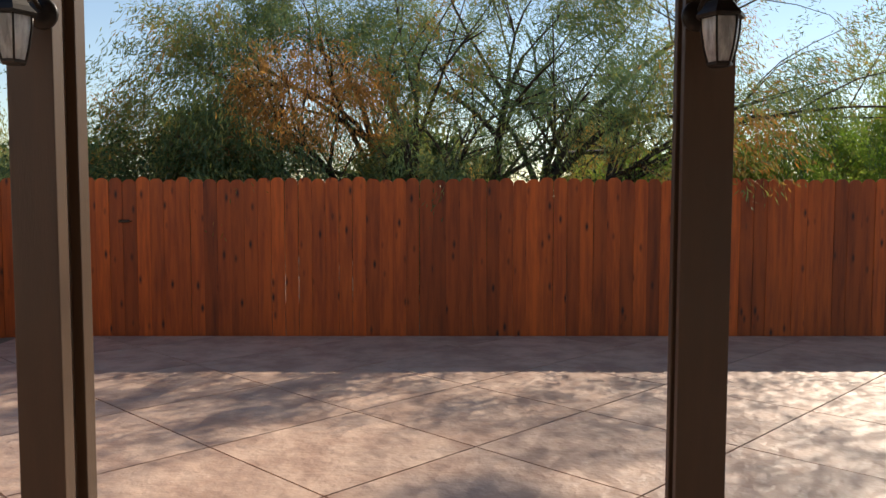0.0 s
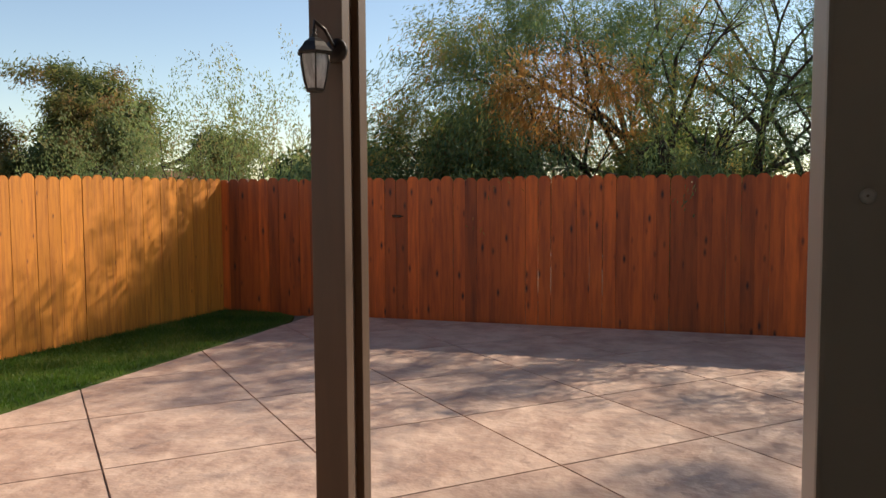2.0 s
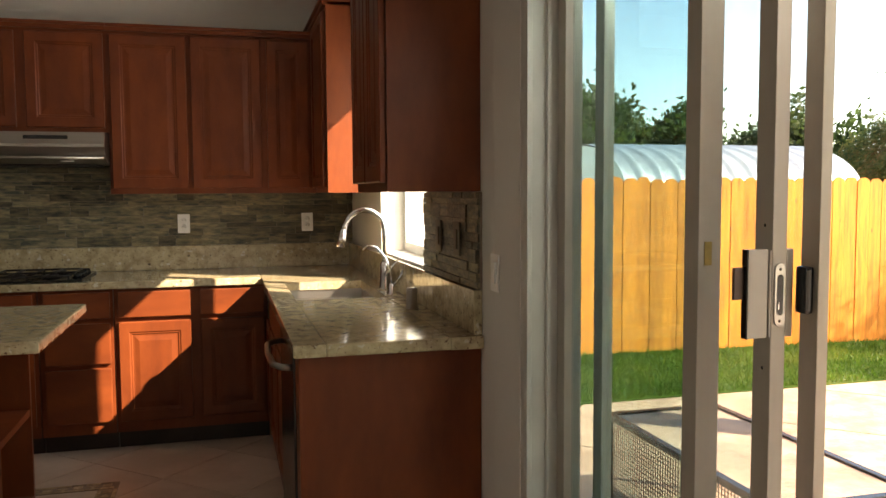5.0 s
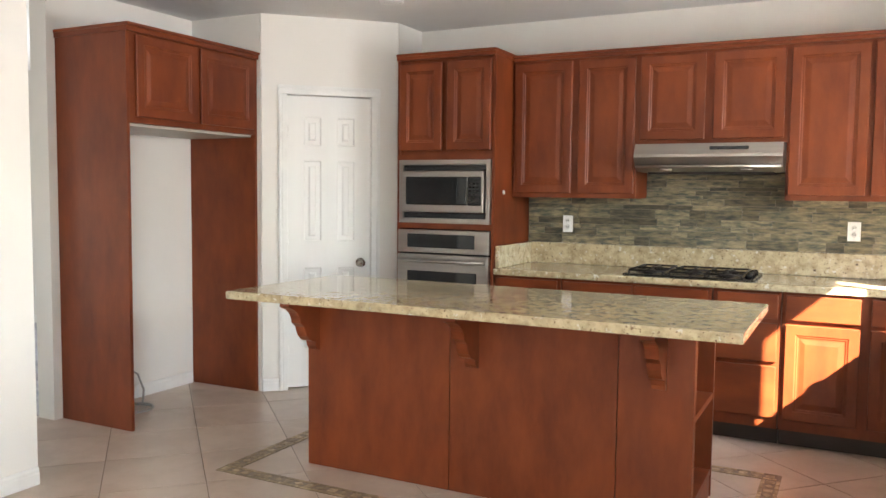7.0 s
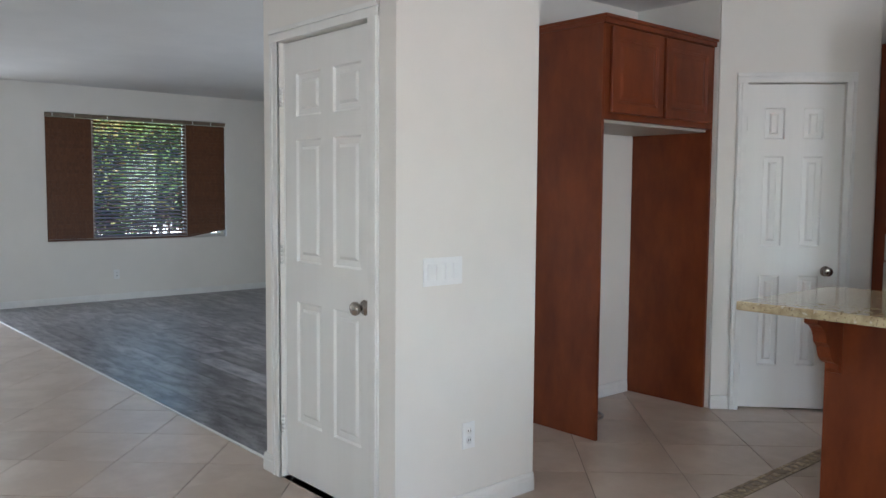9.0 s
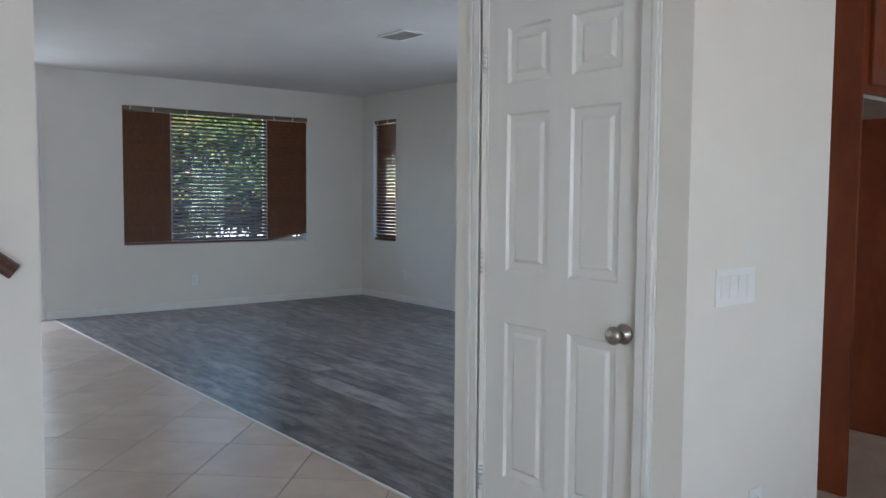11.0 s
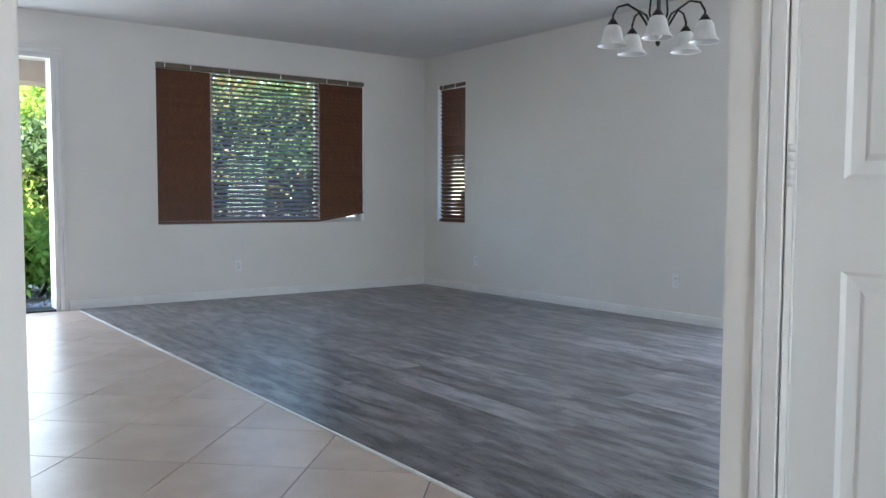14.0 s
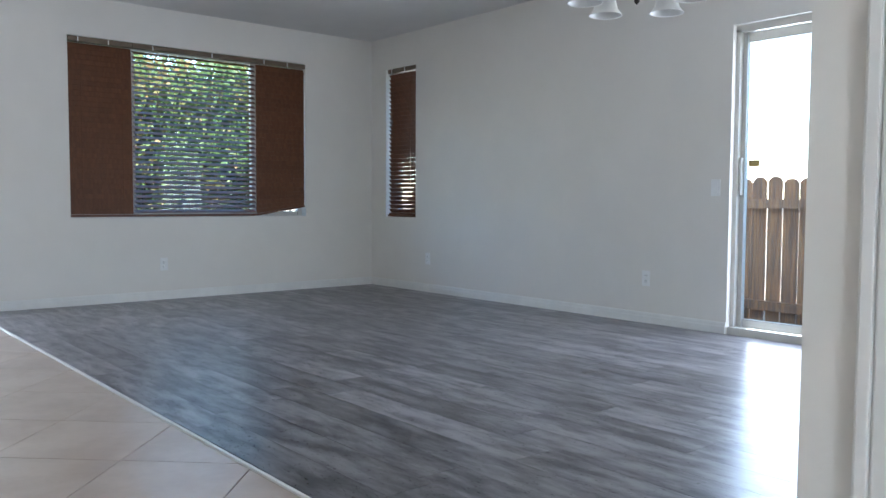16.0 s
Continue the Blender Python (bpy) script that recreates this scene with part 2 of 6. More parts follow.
# White vinyl and melamine toned down, with their shade in the colour.
M_SHADED_WHITE = material("shaded_white", (0.46, 0.42, 0.36), 0.42, vary=0.05, scale=5)
M_GLASS = glass_material("clear_glass", (0.93, 0.97, 0.96))
M_GLASS_TINT = glass_material("tinted_glass", (0.72, 0.84, 0.84))
# Lantern glass with a white base: the light it catches is coloured in.
M_SEEDED = material("whitened_rippled_glass", (0.88, 0.88, 0.86), 0.10, vary=0.25, scale=30, bump=0.5, bscale=90, stretch=(1, 1, 0.25))
M_SEEDED.node_tree.nodes["Principled BSDF"].inputs["Transmission Weight"].default_value = 0.45
M_FROST = material("frosted_glass", (0.78, 0.77, 0.74), 0.35, vary=0.04, scale=20)
M_BLIND = material("brown_wood_blind", (0.155, 0.060, 0.026), 0.42, vary=0.15, scale=5, stretch=(9, 0.6, 9), obj=0.08)
M_HEADRAIL = material("taupe_headrail", (0.17, 0.122, 0.078), 0.45, vary=0.1, scale=8)
M_BARK = material("bark", (0.085, 0.062, 0.048), 0.9, vary=0.3, scale=8, bump=0.6, bscale=30)
M_TAMARISK = leaf_material("tamarisk_leaf", (0.105, 0.180, 0.085), (0.25, 0.28, 0.07), (0.48, 0.21, 0.045), 0.42, (0.54, 0.70, 0.84))
M_RUSTLEAF = leaf_material("withered_leaf", (0.40, 0.20, 0.05), (0.54, 0.25, 0.055), (0.60, 0.32, 0.09), 0.9, (0.40, 0.58, 0.80))
M_OLEANDER = leaf_material("oleander_leaf", (0.050, 0.095, 0.030), (0.09, 0.13, 0.04), (0.22, 0.13, 0.05), 0.9)
M_LIMEBUSH = leaf_material("lime_bush_leaf", (0.16, 0.28, 0.035), (0.28, 0.38, 0.055), (0.34, 0.24, 0.08), 0.8, (0.54, 0.72, 0.86))
M_SAPLING = leaf_material("sapling_leaf", (0.16, 0.23, 0.08), (0.27, 0.31, 0.10), (0.36, 0.22, 0.09), 0.9)
M_PEPPER = leaf_material("pepper_leaf", (0.085, 0.13, 0.05), (0.20, 0.20, 0.055), (0.36, 0.19, 0.07), 0.35)
M_FARTREE = leaf_material("far_tree_leaf", (0.035, 0.065, 0.020), (0.055, 0.09, 0.025), (0.09, 0.12, 0.03), 0.4)
M_GALV = material("galvanised_sheet", (0.52, 0.55, 0.57), 0.38, 0.55, vary=0.08, scale=2)
M_WHITEHOUSE = material("pale_render", (0.62, 0.57, 0.50), 0.85, vary=0.05, scale=1)
M_CLAY = material("clay_tile", (0.36, 0.14, 0.075), 0.8, vary=0.2, scale=5)
M_BRASS = material("brass", (0.55, 0.34, 0.10), 0.22, 1.0, vary=0.06)
M_RAIL = material("walnut_rail", (0.10, 0.035, 0.022), 0.28, vary=0.2, scale=5, stretch=(0.6, 9, 9), coat=0.3)
M_CORD = material("grey_cord", (0.33, 0.31, 0.29), 0.6, vary=0.05)
M_TAG = material("yellow_tag", (0.45, 0.33, 0.10), 0.6, vary=0.1, scale=30)
M_TAUPE = material("taupe_rubber", (0.11, 0.07, 0.055), 0.6, vary=0.1)
M_PEBBLE = material("grey_pebble", (0.30, 0.29, 0.30), 0.8, vary=0.3, scale=9, island=0.3)

# ---- mesh helpers ----


def box(bm, x0, x1, y0, y1, z0, z1, bev=0.0):
    r = bmesh.ops.create_cube(bm, size=1, matrix=Matrix.Translation(((x0 + x1) / 2, (y0 + y1) / 2, (z0 + z1) / 2)) @ Matrix.Diagonal((x1 - x0, y1 - y0, z1 - z0, 1)))
    if bev:
        es = list({e for v in r["verts"] for e in v.link_edges})
        bmesh.ops.bevel(bm, geom=es, offset=bev, segments=2, affect="EDGES", profile=0.6)
    return bm


def bmbox(*a, bev=0.0):
    return box(bmesh.new(), *a, bev=bev)


def tube(bm, points, radii, sides=10, cap=True):
    """A round bar along points; radii one number or one for each point."""
    pts = [Vector(p) for p in points]
    if not hasattr(radii, "__len__"):
        radii = [radii] * len(pts)
    rings, ref = [], Vector((0.31, 0.17, 0.93)).normalized()
    for i, p in enumerate(pts):
        d = (pts[min(i + 1, len(pts) - 1)] - pts[max(i - 1, 0)]).normalized()
        u = d.cross(ref)
        if u.length < 0.05:
            u = d.cross(Vector((1, 0, 0)))
        u.normalize()
        w = d.cross(u)
        rings.append([bm.verts.new(p + radii[i] * (math.cos(2 * math.pi * k / sides) * u + math.sin(2 * math.pi * k / sides) * w)) for k in range(sides)])
    for a, b in zip(rings, rings[1:]):
        for k in range(sides):
            bm.faces.new((a[k], a[(k + 1) % sides], b[(k + 1) % sides], b[k])).smooth = True
    if cap:
        bm.faces.new(rings[0][::-1])
        bm.faces.new(rings[-1])
    return bm


def lathe(bm, profile, centre=(0, 0, 0), sides=24, m=None, smooth=True):
    """profile: (radius, height) pairs turned round z."""
    rings = []
    for r, h in profile:
        ring = []
        for k in range(sides):
            a = 2 * math.pi * k / sides
            v = Vector((max(r, 1e-4) * math.cos(a), max(r, 1e-4) * math.sin(a), h))
            ring.append(bm.verts.new((m @ v if m else v) + Vector(centre)))
        rings.append(ring)
    for a, b in zip(rings, rings[1:]):
        for k in range(sides):
            bm.faces.new((a[k], a[(k + 1) % sides], b[(k + 1) % sides], b[k])).smooth = smooth
    return bm


def prism(bm, outline, z0, z1):
    """A flat outline (counter-clockwise x, y) raised from z0 to z1."""
    lo = [bm.verts.new((x, y, z0)) for x, y in outline]
    hi = [bm.verts.new((x, y, z1)) for x, y in outline]
    bm.faces.new(lo[::-1])
    bm.faces.new(hi)
    for i in range(len(outline)):
        j = (i + 1) % len(outline)
        bm.faces.new((lo[i], lo[j], hi[j], hi[i]))
    return bm


def finish(bm, name, material_):
    bmesh.ops.recalc_face_normals(bm, faces=bm.faces)
    me = bpy.data.meshes.new(name)
    bm.to_mesh(me)
    bm.free()
    me.materials.append(material_)
    return me


def part(name, bm, material_, parent=None, label="", m=None):
    ob = new(name, finish(bm, name, material_))
    if m is not None:
        ob.matrix_basis = m
    if parent is not None:
        ob.parent = parent
    return tagged(ob, label)


def structure(name, bm, material_, label):
    return tagged(part(name, bm, material_), label, name.split("_")[0], kind="structure")


def thing(name, x, y, z, label, category, group="", rz=0):
    ob = new(name)
    ob.empty_display_size = 0.1
    ob.matrix_basis = pose(x, y, z, 0, 0, rz)
    return tagged(ob, label, category, group)


def clip(poly, a, b, c):
    """The part of a polygon on which a*x + b*y <= c."""
    out = []
    for (x0, y0), (x1, y1) in zip(poly, poly[1:] + poly[:1]):
        d0, d1 = a * x0 + b * y0 - c, a * x1 + b * y1 - c
        if d0 <= 0:
            out.append((x0, y0))
        if d0 * d1 < 0:
            t = d0 / (d0 - d1)
            out.append((x0 + t * (x1 - x0), y0 + t * (y1 - y0)))
    return out


def area(poly):
    return 0.5 * sum(x0 * y1 - x1 * y0 for (x0, y0), (x1, y1) in zip(poly, poly[1:] + poly[:1])) if len(poly) > 2 else 0


# ---- the shell of the house ----
CEIL = 2.58


def wall_with_holes(name, axis, face, back, lo, hi, z1, holes, label, material_=M_WALL):
    """A wall along y (axis 'x': its faces at x=face and x=back) or along x, with rectangular openings (from, to, bottom, top)."""
    bm = bmesh.new()
    a, b = min(face, back), max(face, back)

    def put(l0, l1, z0, zt):
        if l1 - l0 > 1e-4 and zt - z0 > 1e-4:
            box(bm, a, b, l0, l1, z0, zt) if axis == "x" else box(bm, l0, l1, a, b, z0, zt)
    at = lo
    for h0, h1, b0, b1 in sorted(holes):
        put(at, h0, -0.16, z1)
        put(h0, h1, -0.16, b0)
        put(h0, h1, b1, z1)
        at = h1
    put(at, hi, -0.16, z1)
    bmesh.ops.remove_doubles(bm, verts=bm.verts, dist=1e-5)
    return structure(name, bm, material_, label)


# The last opening is made up for the unseen fill window.
wall_with_holes("wall_east", "x", 0.31, 0.56, -3.0, 5.58, CEIL, [(0.885, 2.52, 0.0, 2.05), (3.35, 4.35, 1.06, 2.15), (-2.8, -1.0, 0.65, 2.05)], "off-white painted wall with patio door and sink window")
wall_with_holes("wall_north_kitchen", "y", 5.335, 5.58, -5.02, 0.31, CEIL, [], "off-white kitchen wall behind cherry cabinets")
wall_with_holes("wall_north_living", "y", 5.45, 5.66, -11.72, -5.02, CEIL, [(-11.457, -10.955, 0.735, 2.253), (-7.52, -5.70, 0.0, 2.08)], "pale living room wall with narrow window and glass door")
wall_with_holes("wall_west", "x", -11.72, -11.93, 0.0, 5.66, CEIL, [(0.62, 1.55, 0.0, 2.22), (2.41, 4.645, 0.743, 2.253)], "pale living room wall with blinds window and open doorway")
wall_with_holes("wall_south", "y", -3.0, -3.2, -6.06, 0.56, CEIL, [], "plain off-white wall")
wall_with_holes("wall_stair", "x", -6.06, -6.20, -3.2, 0.366, CEIL, [], "off-white stair wall carrying a wooden handrail")
wall_with_holes("wall_entry", "y", 0.0, -0.16, -11.93, -6.20, CEIL, [], "plain off-white wall")
wall_with_holes("wall_fridge", "x", -4.95, -5.09, 3.16, 5.335, CEIL, [], "off-white wall behind the refrigerator alcove")
wall_with_holes("wall_closet_south", "y", 1.62, 1.74, -5.128, -4.10, CEIL, [(-4.985, -4.265, 0.0, 2.05)], "off-white closet wall around a white door")
wall_with_holes("wall_closet_east", "x", -4.10, -4.22, 1.74, 2.42, CEIL, [], "off-white closet wall with light switches")
wall_with_holes("wall_closet_north", "y", 2.42, 2.30, -5.128, -4.22, CEIL, [], "plain off-white closet wall")
wall_with_holes("wall_closet_west", "x", -5.128, -5.02, 1.74, 2.30, CEIL, [], "plain off-white closet wall")
# the pantry stands across the corner
PA, PB = Vector((-4.33, 4.33, 0)), Vector((-3.643, 4.979, 0))
P_DIR = (PB - PA).normalized()
P_LEN = (PB - PA).length
P_ANG = math.degrees(math.atan2(P_DIR.y, P_DIR.x))
P0, P1 = 0.170, 0.756
bm = bmesh.new()
box(bm, 0, P0, 0, 0.10, -0.1, CEIL)
box(bm, P1, P_LEN, 0, 0.10, -0.1, CEIL)
box(bm, P0, P1, 0, 0.10, 2.05, CEIL)
pantry_wall = structure("wall_pantry", bm, M_WALL, "off-white angled pantry wall around a white door")
pantry_wall.matrix_basis = pose(PA.x, PA.y, 0, 0, 0, P_ANG)
structure("wall_pantry_south", bmbox(-4.95, -4.34, 4.33, 4.43, -0.1, CEIL), M_WALL, "off-white pantry wall beside the refrigerator alcove")
structure("wall_pantry_east", bmbox(-3.743, -3.643, 4.989, 5.335, -0.1, CEIL), M_WALL, "off-white pantry wall beside the oven cabinet")
bm = bmesh.new()
box(bm, -5.02, 0.56, -3.2, 5.66, CEIL, CEIL + 0.15)
structure("ceiling_kitchen", bm, M_CEIL, "white textured kitchen ceiling")
structure("ceiling_living", bmbox(-11.93, -5.02, -3.2, 5.66, CEIL, CEIL + 0.15), M_CEIL, "white textured living room ceiling")
structure("floor", bmbox(-11.93, 0.56, -3.2, 5.66, -0.16, -0.005), M_GROUT, "brown grout bed under the floor tiles")

# ---- doors, casings, baseboards ----


def panel_door_mesh(w, h, st, mid):
    """A six-panel door leaf in the xz plane, hinged at x=0, front at y=0 towards -y."""
    bm = bmesh.new()
    box(bm, 0, w, 0.0145, 0.037, 0.012, h)
    pw = (w - 2 * st - mid) / 2
    rows = [(0.285, 0.855), (1.04, 1.60), (1.705, 1.90)]
    xs = [(st, st + pw), (st + pw + mid, w - st)]
    # stiles and rails stand proud, the panels sit back with a raised field
    for a, b in ((0, st), (st + pw, st + pw + mid), (w - st, w)):
        box(bm, a, b, 0, 0.0145, 0.012, h)
    zz = [0.012] + [v for r in rows for v in r] + [h]
    for a, b in zip(zz[::2], zz[1::2]):
        for x0, x1 in xs:
            box(bm, x0, x1, 0, 0.0145, a, b)
    for x0, x1 in xs:
        for z0, z1 in rows:
            steps = ((0.0, 0.0005), (0.008, 0.0095), (0.034, 0.0130), (0.045, 0.0050), (0.048, 0.0042))
            prev = None
            for ins, dep in steps:
                ring = [bm.verts.new(p) for p in ((x0 + ins, dep, z0 + ins), (x1 - ins, dep, z0 + ins), (x1 - ins, dep, z1 - ins), (x0 + ins, dep, z1 - ins))]
                if prev:
                    for k in range(4):
                        bm.faces.new((prev[k], prev[(k + 1) % 4], ring[(k + 1) % 4], ring[k]))
                prev = ring
            bm.faces.new(prev)
    return bm


def knob(parent, x, z, y=0.0):
    m = pose(0, 0, 0, 90, 0, 0)
    bm = lathe(bmesh.new(), [(0.001, 0), (0.032, 0), (0.033, 0.004), (0.030, 0.009), (0.014, 0.012), (0.012, 0.03), (0.020, 0.036), (0.028, 0.045), (0.029, 0.056), (0.024, 0.065), (0.010, 0.069), (0.001, 0.07)], m=m)
    part("door_knob", bm, M_NICKEL, parent, "brushed nickel knob", pose(x, y, z))


def hinge(parent, x, z):
    bm = bmesh.new()
    for i in range(5):
        tube(bm, [(x, -0.006, z - 0.045 + i * 0.018), (x, -0.006, z - 0.045 + i * 0.018 + 0.0165)], 0.009, 8)
    part("hinge", bm, M_TRIM, parent, "white painted hinge")


def door_unit(name, m, w, label, st, mid):
    d = tagged(new(name), label, "door", kind="structure")
    d.matrix_basis = m
    leaf = part("door_leaf", panel_door_mesh(w, 2.044, st, mid), M_DOOR, d)
    leaf.location = (0, 0.012, 0)
    part("jamb_edge", bmbox(-0.0048, -0.0004, 0.008, 0.055, 0.0, 2.046), M_TRIM, d)
    part("jamb_edge", bmbox(w + 0.0004, w + 0.0048, 0.008, 0.055, 0.0, 2.046), M_TRIM, d)
    knob(d, w - 0.068, 0.887, 0.012)
    for z in (0.26, 1.07, 1.80):
        hinge(d, -0.004, z)
    return d


def casing(name, m, w, h, cw, label):
    """Moulded trim round an opening of width w, lying on the wall at y=0 towards -y."""
    c = tagged(new(name), label, "trim", kind="structure")
    c.matrix_basis = m

    def mould(x0, x1, z0, z1, upright, inner):
        bm = bmesh.new()
        for a, b, d in ((0, 1, 0.009), (0.0, 0.55, 0.014), (0.62, 0.9, 0.018)):
            if upright:
                lo, hi = (a, b) if inner > 0 else (1 - b, 1 - a)
                box(bm, x0 + lo * (x1 - x0), x0 + hi * (x1 - x0), -d, 0.0, z0, z1, bev=0.002)
            else:
                box(bm, x0, x1, -d, 0.0, z0 + a * (z1 - z0), z0 + b * (z1 - z0), bev=0.002)
        return bm
    part("casing_side", mould(-cw, 0.0, 0, h, True, -1), M_TRIM, c)
    part("casing_side", mould(w, w + cw, 0, h, True, 1), M_TRIM, c)
    part("casing_head", mould(-cw, w + cw, h, h + cw, False, 1), M_TRIM, c)
    return c


# closet door (faces south) and pantry door (faces the kitchen)
door_unit("door_1", pose(-4.98, 1.635, 0), 0.71, "closed white six-panel closet door with nickel knob", 0.100, 0.098)
casing("trim_closet_door", pose(-4.985, 1.617, 0), 0.72, 2.05, 0.062, "white moulded closet door casing")
pd = PA + P_DIR * P0
door_unit("door_2", pose(pd.x, pd.y, 0, 0, 0, P_ANG) @ pose(0.005, 0.012, 0), P1 - P0 - 0.01, "closed white six-panel pantry door with nickel knob", 0.110, 0.112)
casing("trim_pantry_door", pose(pd.x, pd.y, 0, 0, 0, P_ANG) @ pose(0, -0.003, 0), P1 - P0, 2.05, 0.062, "white moulded pantry door casing")
# dark gaps behind the doors are closed by their closets
structure("wall_closet_inside", bmbox(-4.99, -4.26, 1.745, 1.76, 0, 2.06), M_WALL, "closet back panel")


def baseboard(x0, y0, x1, y1):
    """From one point to another along a wall, standing on its left side."""
    a, b = Vector((x0, y0, 0)), Vector((x1, y1, 0))
    n = (b - a).length
    bm = bmesh.new()
    sec = [(0, 0), (0.013, 0), (0.013, 0.052), (0.010, 0.060), (0.010, 0.070), (0.006, 0.082), (0, 0.084)]
    va = [bm.verts.new((0, d, z)) for d, z in sec]
    vb = [bm.verts.new((n, d, z)) for d, z in sec]
    for i in range(len(sec)):
        j = (i + 1) % len(sec)
        bm.faces.new((va[i], va[j], vb[j], vb[i]))
    bm.faces.new(va)
    bm.faces.new(vb[::-1])
    ob = structure("baseboard", bm, M_TRIM, "white moulded baseboard along the wall")
    ob.matrix_basis = pose(x0, y0, 0.001, 0, 0, math.degrees(math.atan2(y1 - y0, x1 - x0)))
    return ob


for seg in ((-11.717, 5.447, -11.717, 1.62), (-7.52, 5.447, -11.70, 5.447), (-5.04, 5.447, -5.64, 5.447), (-4.097, 1.63, -4.097, 2.417), (-5.137, 1.617, -5.05, 1.617), (-4.19, 1.617, -4.10, 1.617),
            (-5.143, 2.41, -5.143, 1.62), (-4.947, 4.29, -4.947, 3.25), (-6.057, 0.36, -6.057, -2.9)):
    if seg[0] in (-11.717, -4.947, -5.143):
        baseboard(*seg)
    elif seg[0] in (-4.097, -6.057):
        baseboard(seg[2], seg[3], seg[0], seg[1])
    else:
        baseboard(seg[2], seg[3], seg[0], seg[1]) if seg[2] > seg[0] else baseboard(*seg)
for a0, a1 in ((0.0, P0 - 0.063), (P1 + 0.063, P_LEN)):
    q0, q1 = PA + P_DIR * a0, PA + P_DIR * a1
    baseboard(q1.x + P_DIR.y * 0.002, q1.y - P_DIR.x * 0.002, q0.x + P_DIR.y * 0.002, q0.y - P_DIR.x * 0.002)

# ---- kitchen ----


def cab_door(w, h, hinge_side=0):
    """A raised-panel door in the xz plane, front towards -y at y=-0.02."""
    bm = bmesh.new()
    f = 0.052
    prev = None
    for ins, dep in ((0, 0), (0, -0.016), (0.004, -0.020), (f, -0.020), (f + 0.006, -0.0155), (f + 0.012, -0.0155), (f + 0.017, -0.0110), (f + 0.026, -0.0115), (f + 0.050, -0.0165)):
        ring = [bm.verts.new(p) for p in ((ins, dep, ins), (w - ins, dep, ins), (w - ins, dep, h - ins), (ins, dep, h - ins))]
        if prev:
            for k in range(4):
                bm.faces.new((prev[k], prev[(k + 1) % 4], ring[(k + 1) % 4], ring[k]))
        else:
            bm.faces.new(ring[::-1])
        prev = ring
    bm.faces.new(prev)
    return bm


def drawer_front(w, h):
    bm = bmesh.new()
    box(bm, 0, w, -0.020, 0, 0, h, bev=0.005)
    return bm


def cabinet(name, m, w, d, z0, z1, fronts, label, group, toe=0.0, crown=False, body_top=None):
    """A cabinet with its face towards -y at y=0; fronts: ('door'|'drawer', x0, x1, bottom, top)."""
    c = thing(name, 0, 0, 0, label, "cabinet", group)
    c.matrix_basis = m
    bm = bmesh.new()
    box(bm, 0, w, 0, d, z0 + toe, body_top or z1)
    if body_top:
        box(bm, 0, w, 0, 0.02, body_top, z1)
    part("body", bm, M_CHERRY, c)
    # set-back board, coloured with the shade that falls there
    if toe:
        part("toe_kick", bmbox(0.0, w, 0.065, d, z0 + 0.001, z0 + toe - 0.001), M_TOE_SHADE, c, "toe kick with the recess shade in its colour")
    for kind, x0, x1, b, t in fronts:
        bm = cab_door(x1 - x0, t - b) if kind == "door" else drawer_front(x1 - x0, t - b)
        part("door" if kind == "door" else "drawer_front", bm, M_CHERRY if kind == "door" else M_CHERRY_H, c, "", pose(x0, -0.002, b))
    if crown:
        bm = bmesh.new()
        box(bm, -0.0, w, -0.030, d, z1, z1 + 0.018, bev=0.005)
        box(bm, -0.0, w, -0.018, d, z1 - 0.022, z1, bev=0.003)
        part("crown", bm, M_CHERRY_H, c)
    return c


UY = 5.005           # face of the wall cabinets
UB, UT = 1.365, 2.275
UG = "wall cabinets on the range wall"
ULAB = "cherry-stained wall cabinet with raised-panel doors"
cabinet("wall_cabinet", pose(-2.765, UY, 0), 0.822, 0.329, UB, UT, [("door", 0.018, 0.405, UB + 0.03, UT - 0.04), ("door", 0.452, 0.81, UB + 0.03, UT - 0.04)], ULAB, UG, crown=True)
cabinet("wall_cabinet", pose(-1.943, UY, 0), 0.862, 0.329, 1.70, UT, [("door", 0.022, 0.405, 1.725, UT - 0.04), ("door", 0.455, 0.845, 1.725, UT - 0.04)], "short cherry wall cabinet above the range hood", UG, crown=True)
cabinet("wall_cabinet", pose(-1.081, UY, 0), 0.829, 0.329, UB, UT, [("door", 0.014, 0.412, UB + 0.03, UT - 0.04), ("door", 0.436, 0.82, UB + 0.03, UT - 0.04)], ULAB, UG, crown=True)
cabinet("wall_cabinet", pose(-0.252, UY, 0), 0.30, 0.329, UB, UT, [("door", 0.024, 0.262, UB + 0.03, UT - 0.04)], "narrow cherry wall cabinet in the corner", UG, crown=True)
# wall cabinets on the sink wall, facing west
cabinet("wall_cabinet", pose(0.045, 4.42, 0, 0, 0, -90) @ pose(-0.90, 0, 0), 0.90, 0.262, UB, 2.345, [("door", 0.34, 0.86, UB + 0.03, 2.30)], "taller cherry corner cabinet with sunlit side", "wall cabinets at the sink", crown=True)
cabinet("wall_cabinet", pose(0.008, 3.22, 0, 0, 0, -90), 0.57, 0.30, UB, 2.42, [("door", 0.014, 0.28, UB + 0.03, 2.38), ("door", 0.292, 0.556, UB + 0.03, 2.38)], "cherry wall cabinet with plain reddish side panel", "wall cabinets at the sink", crown=True)

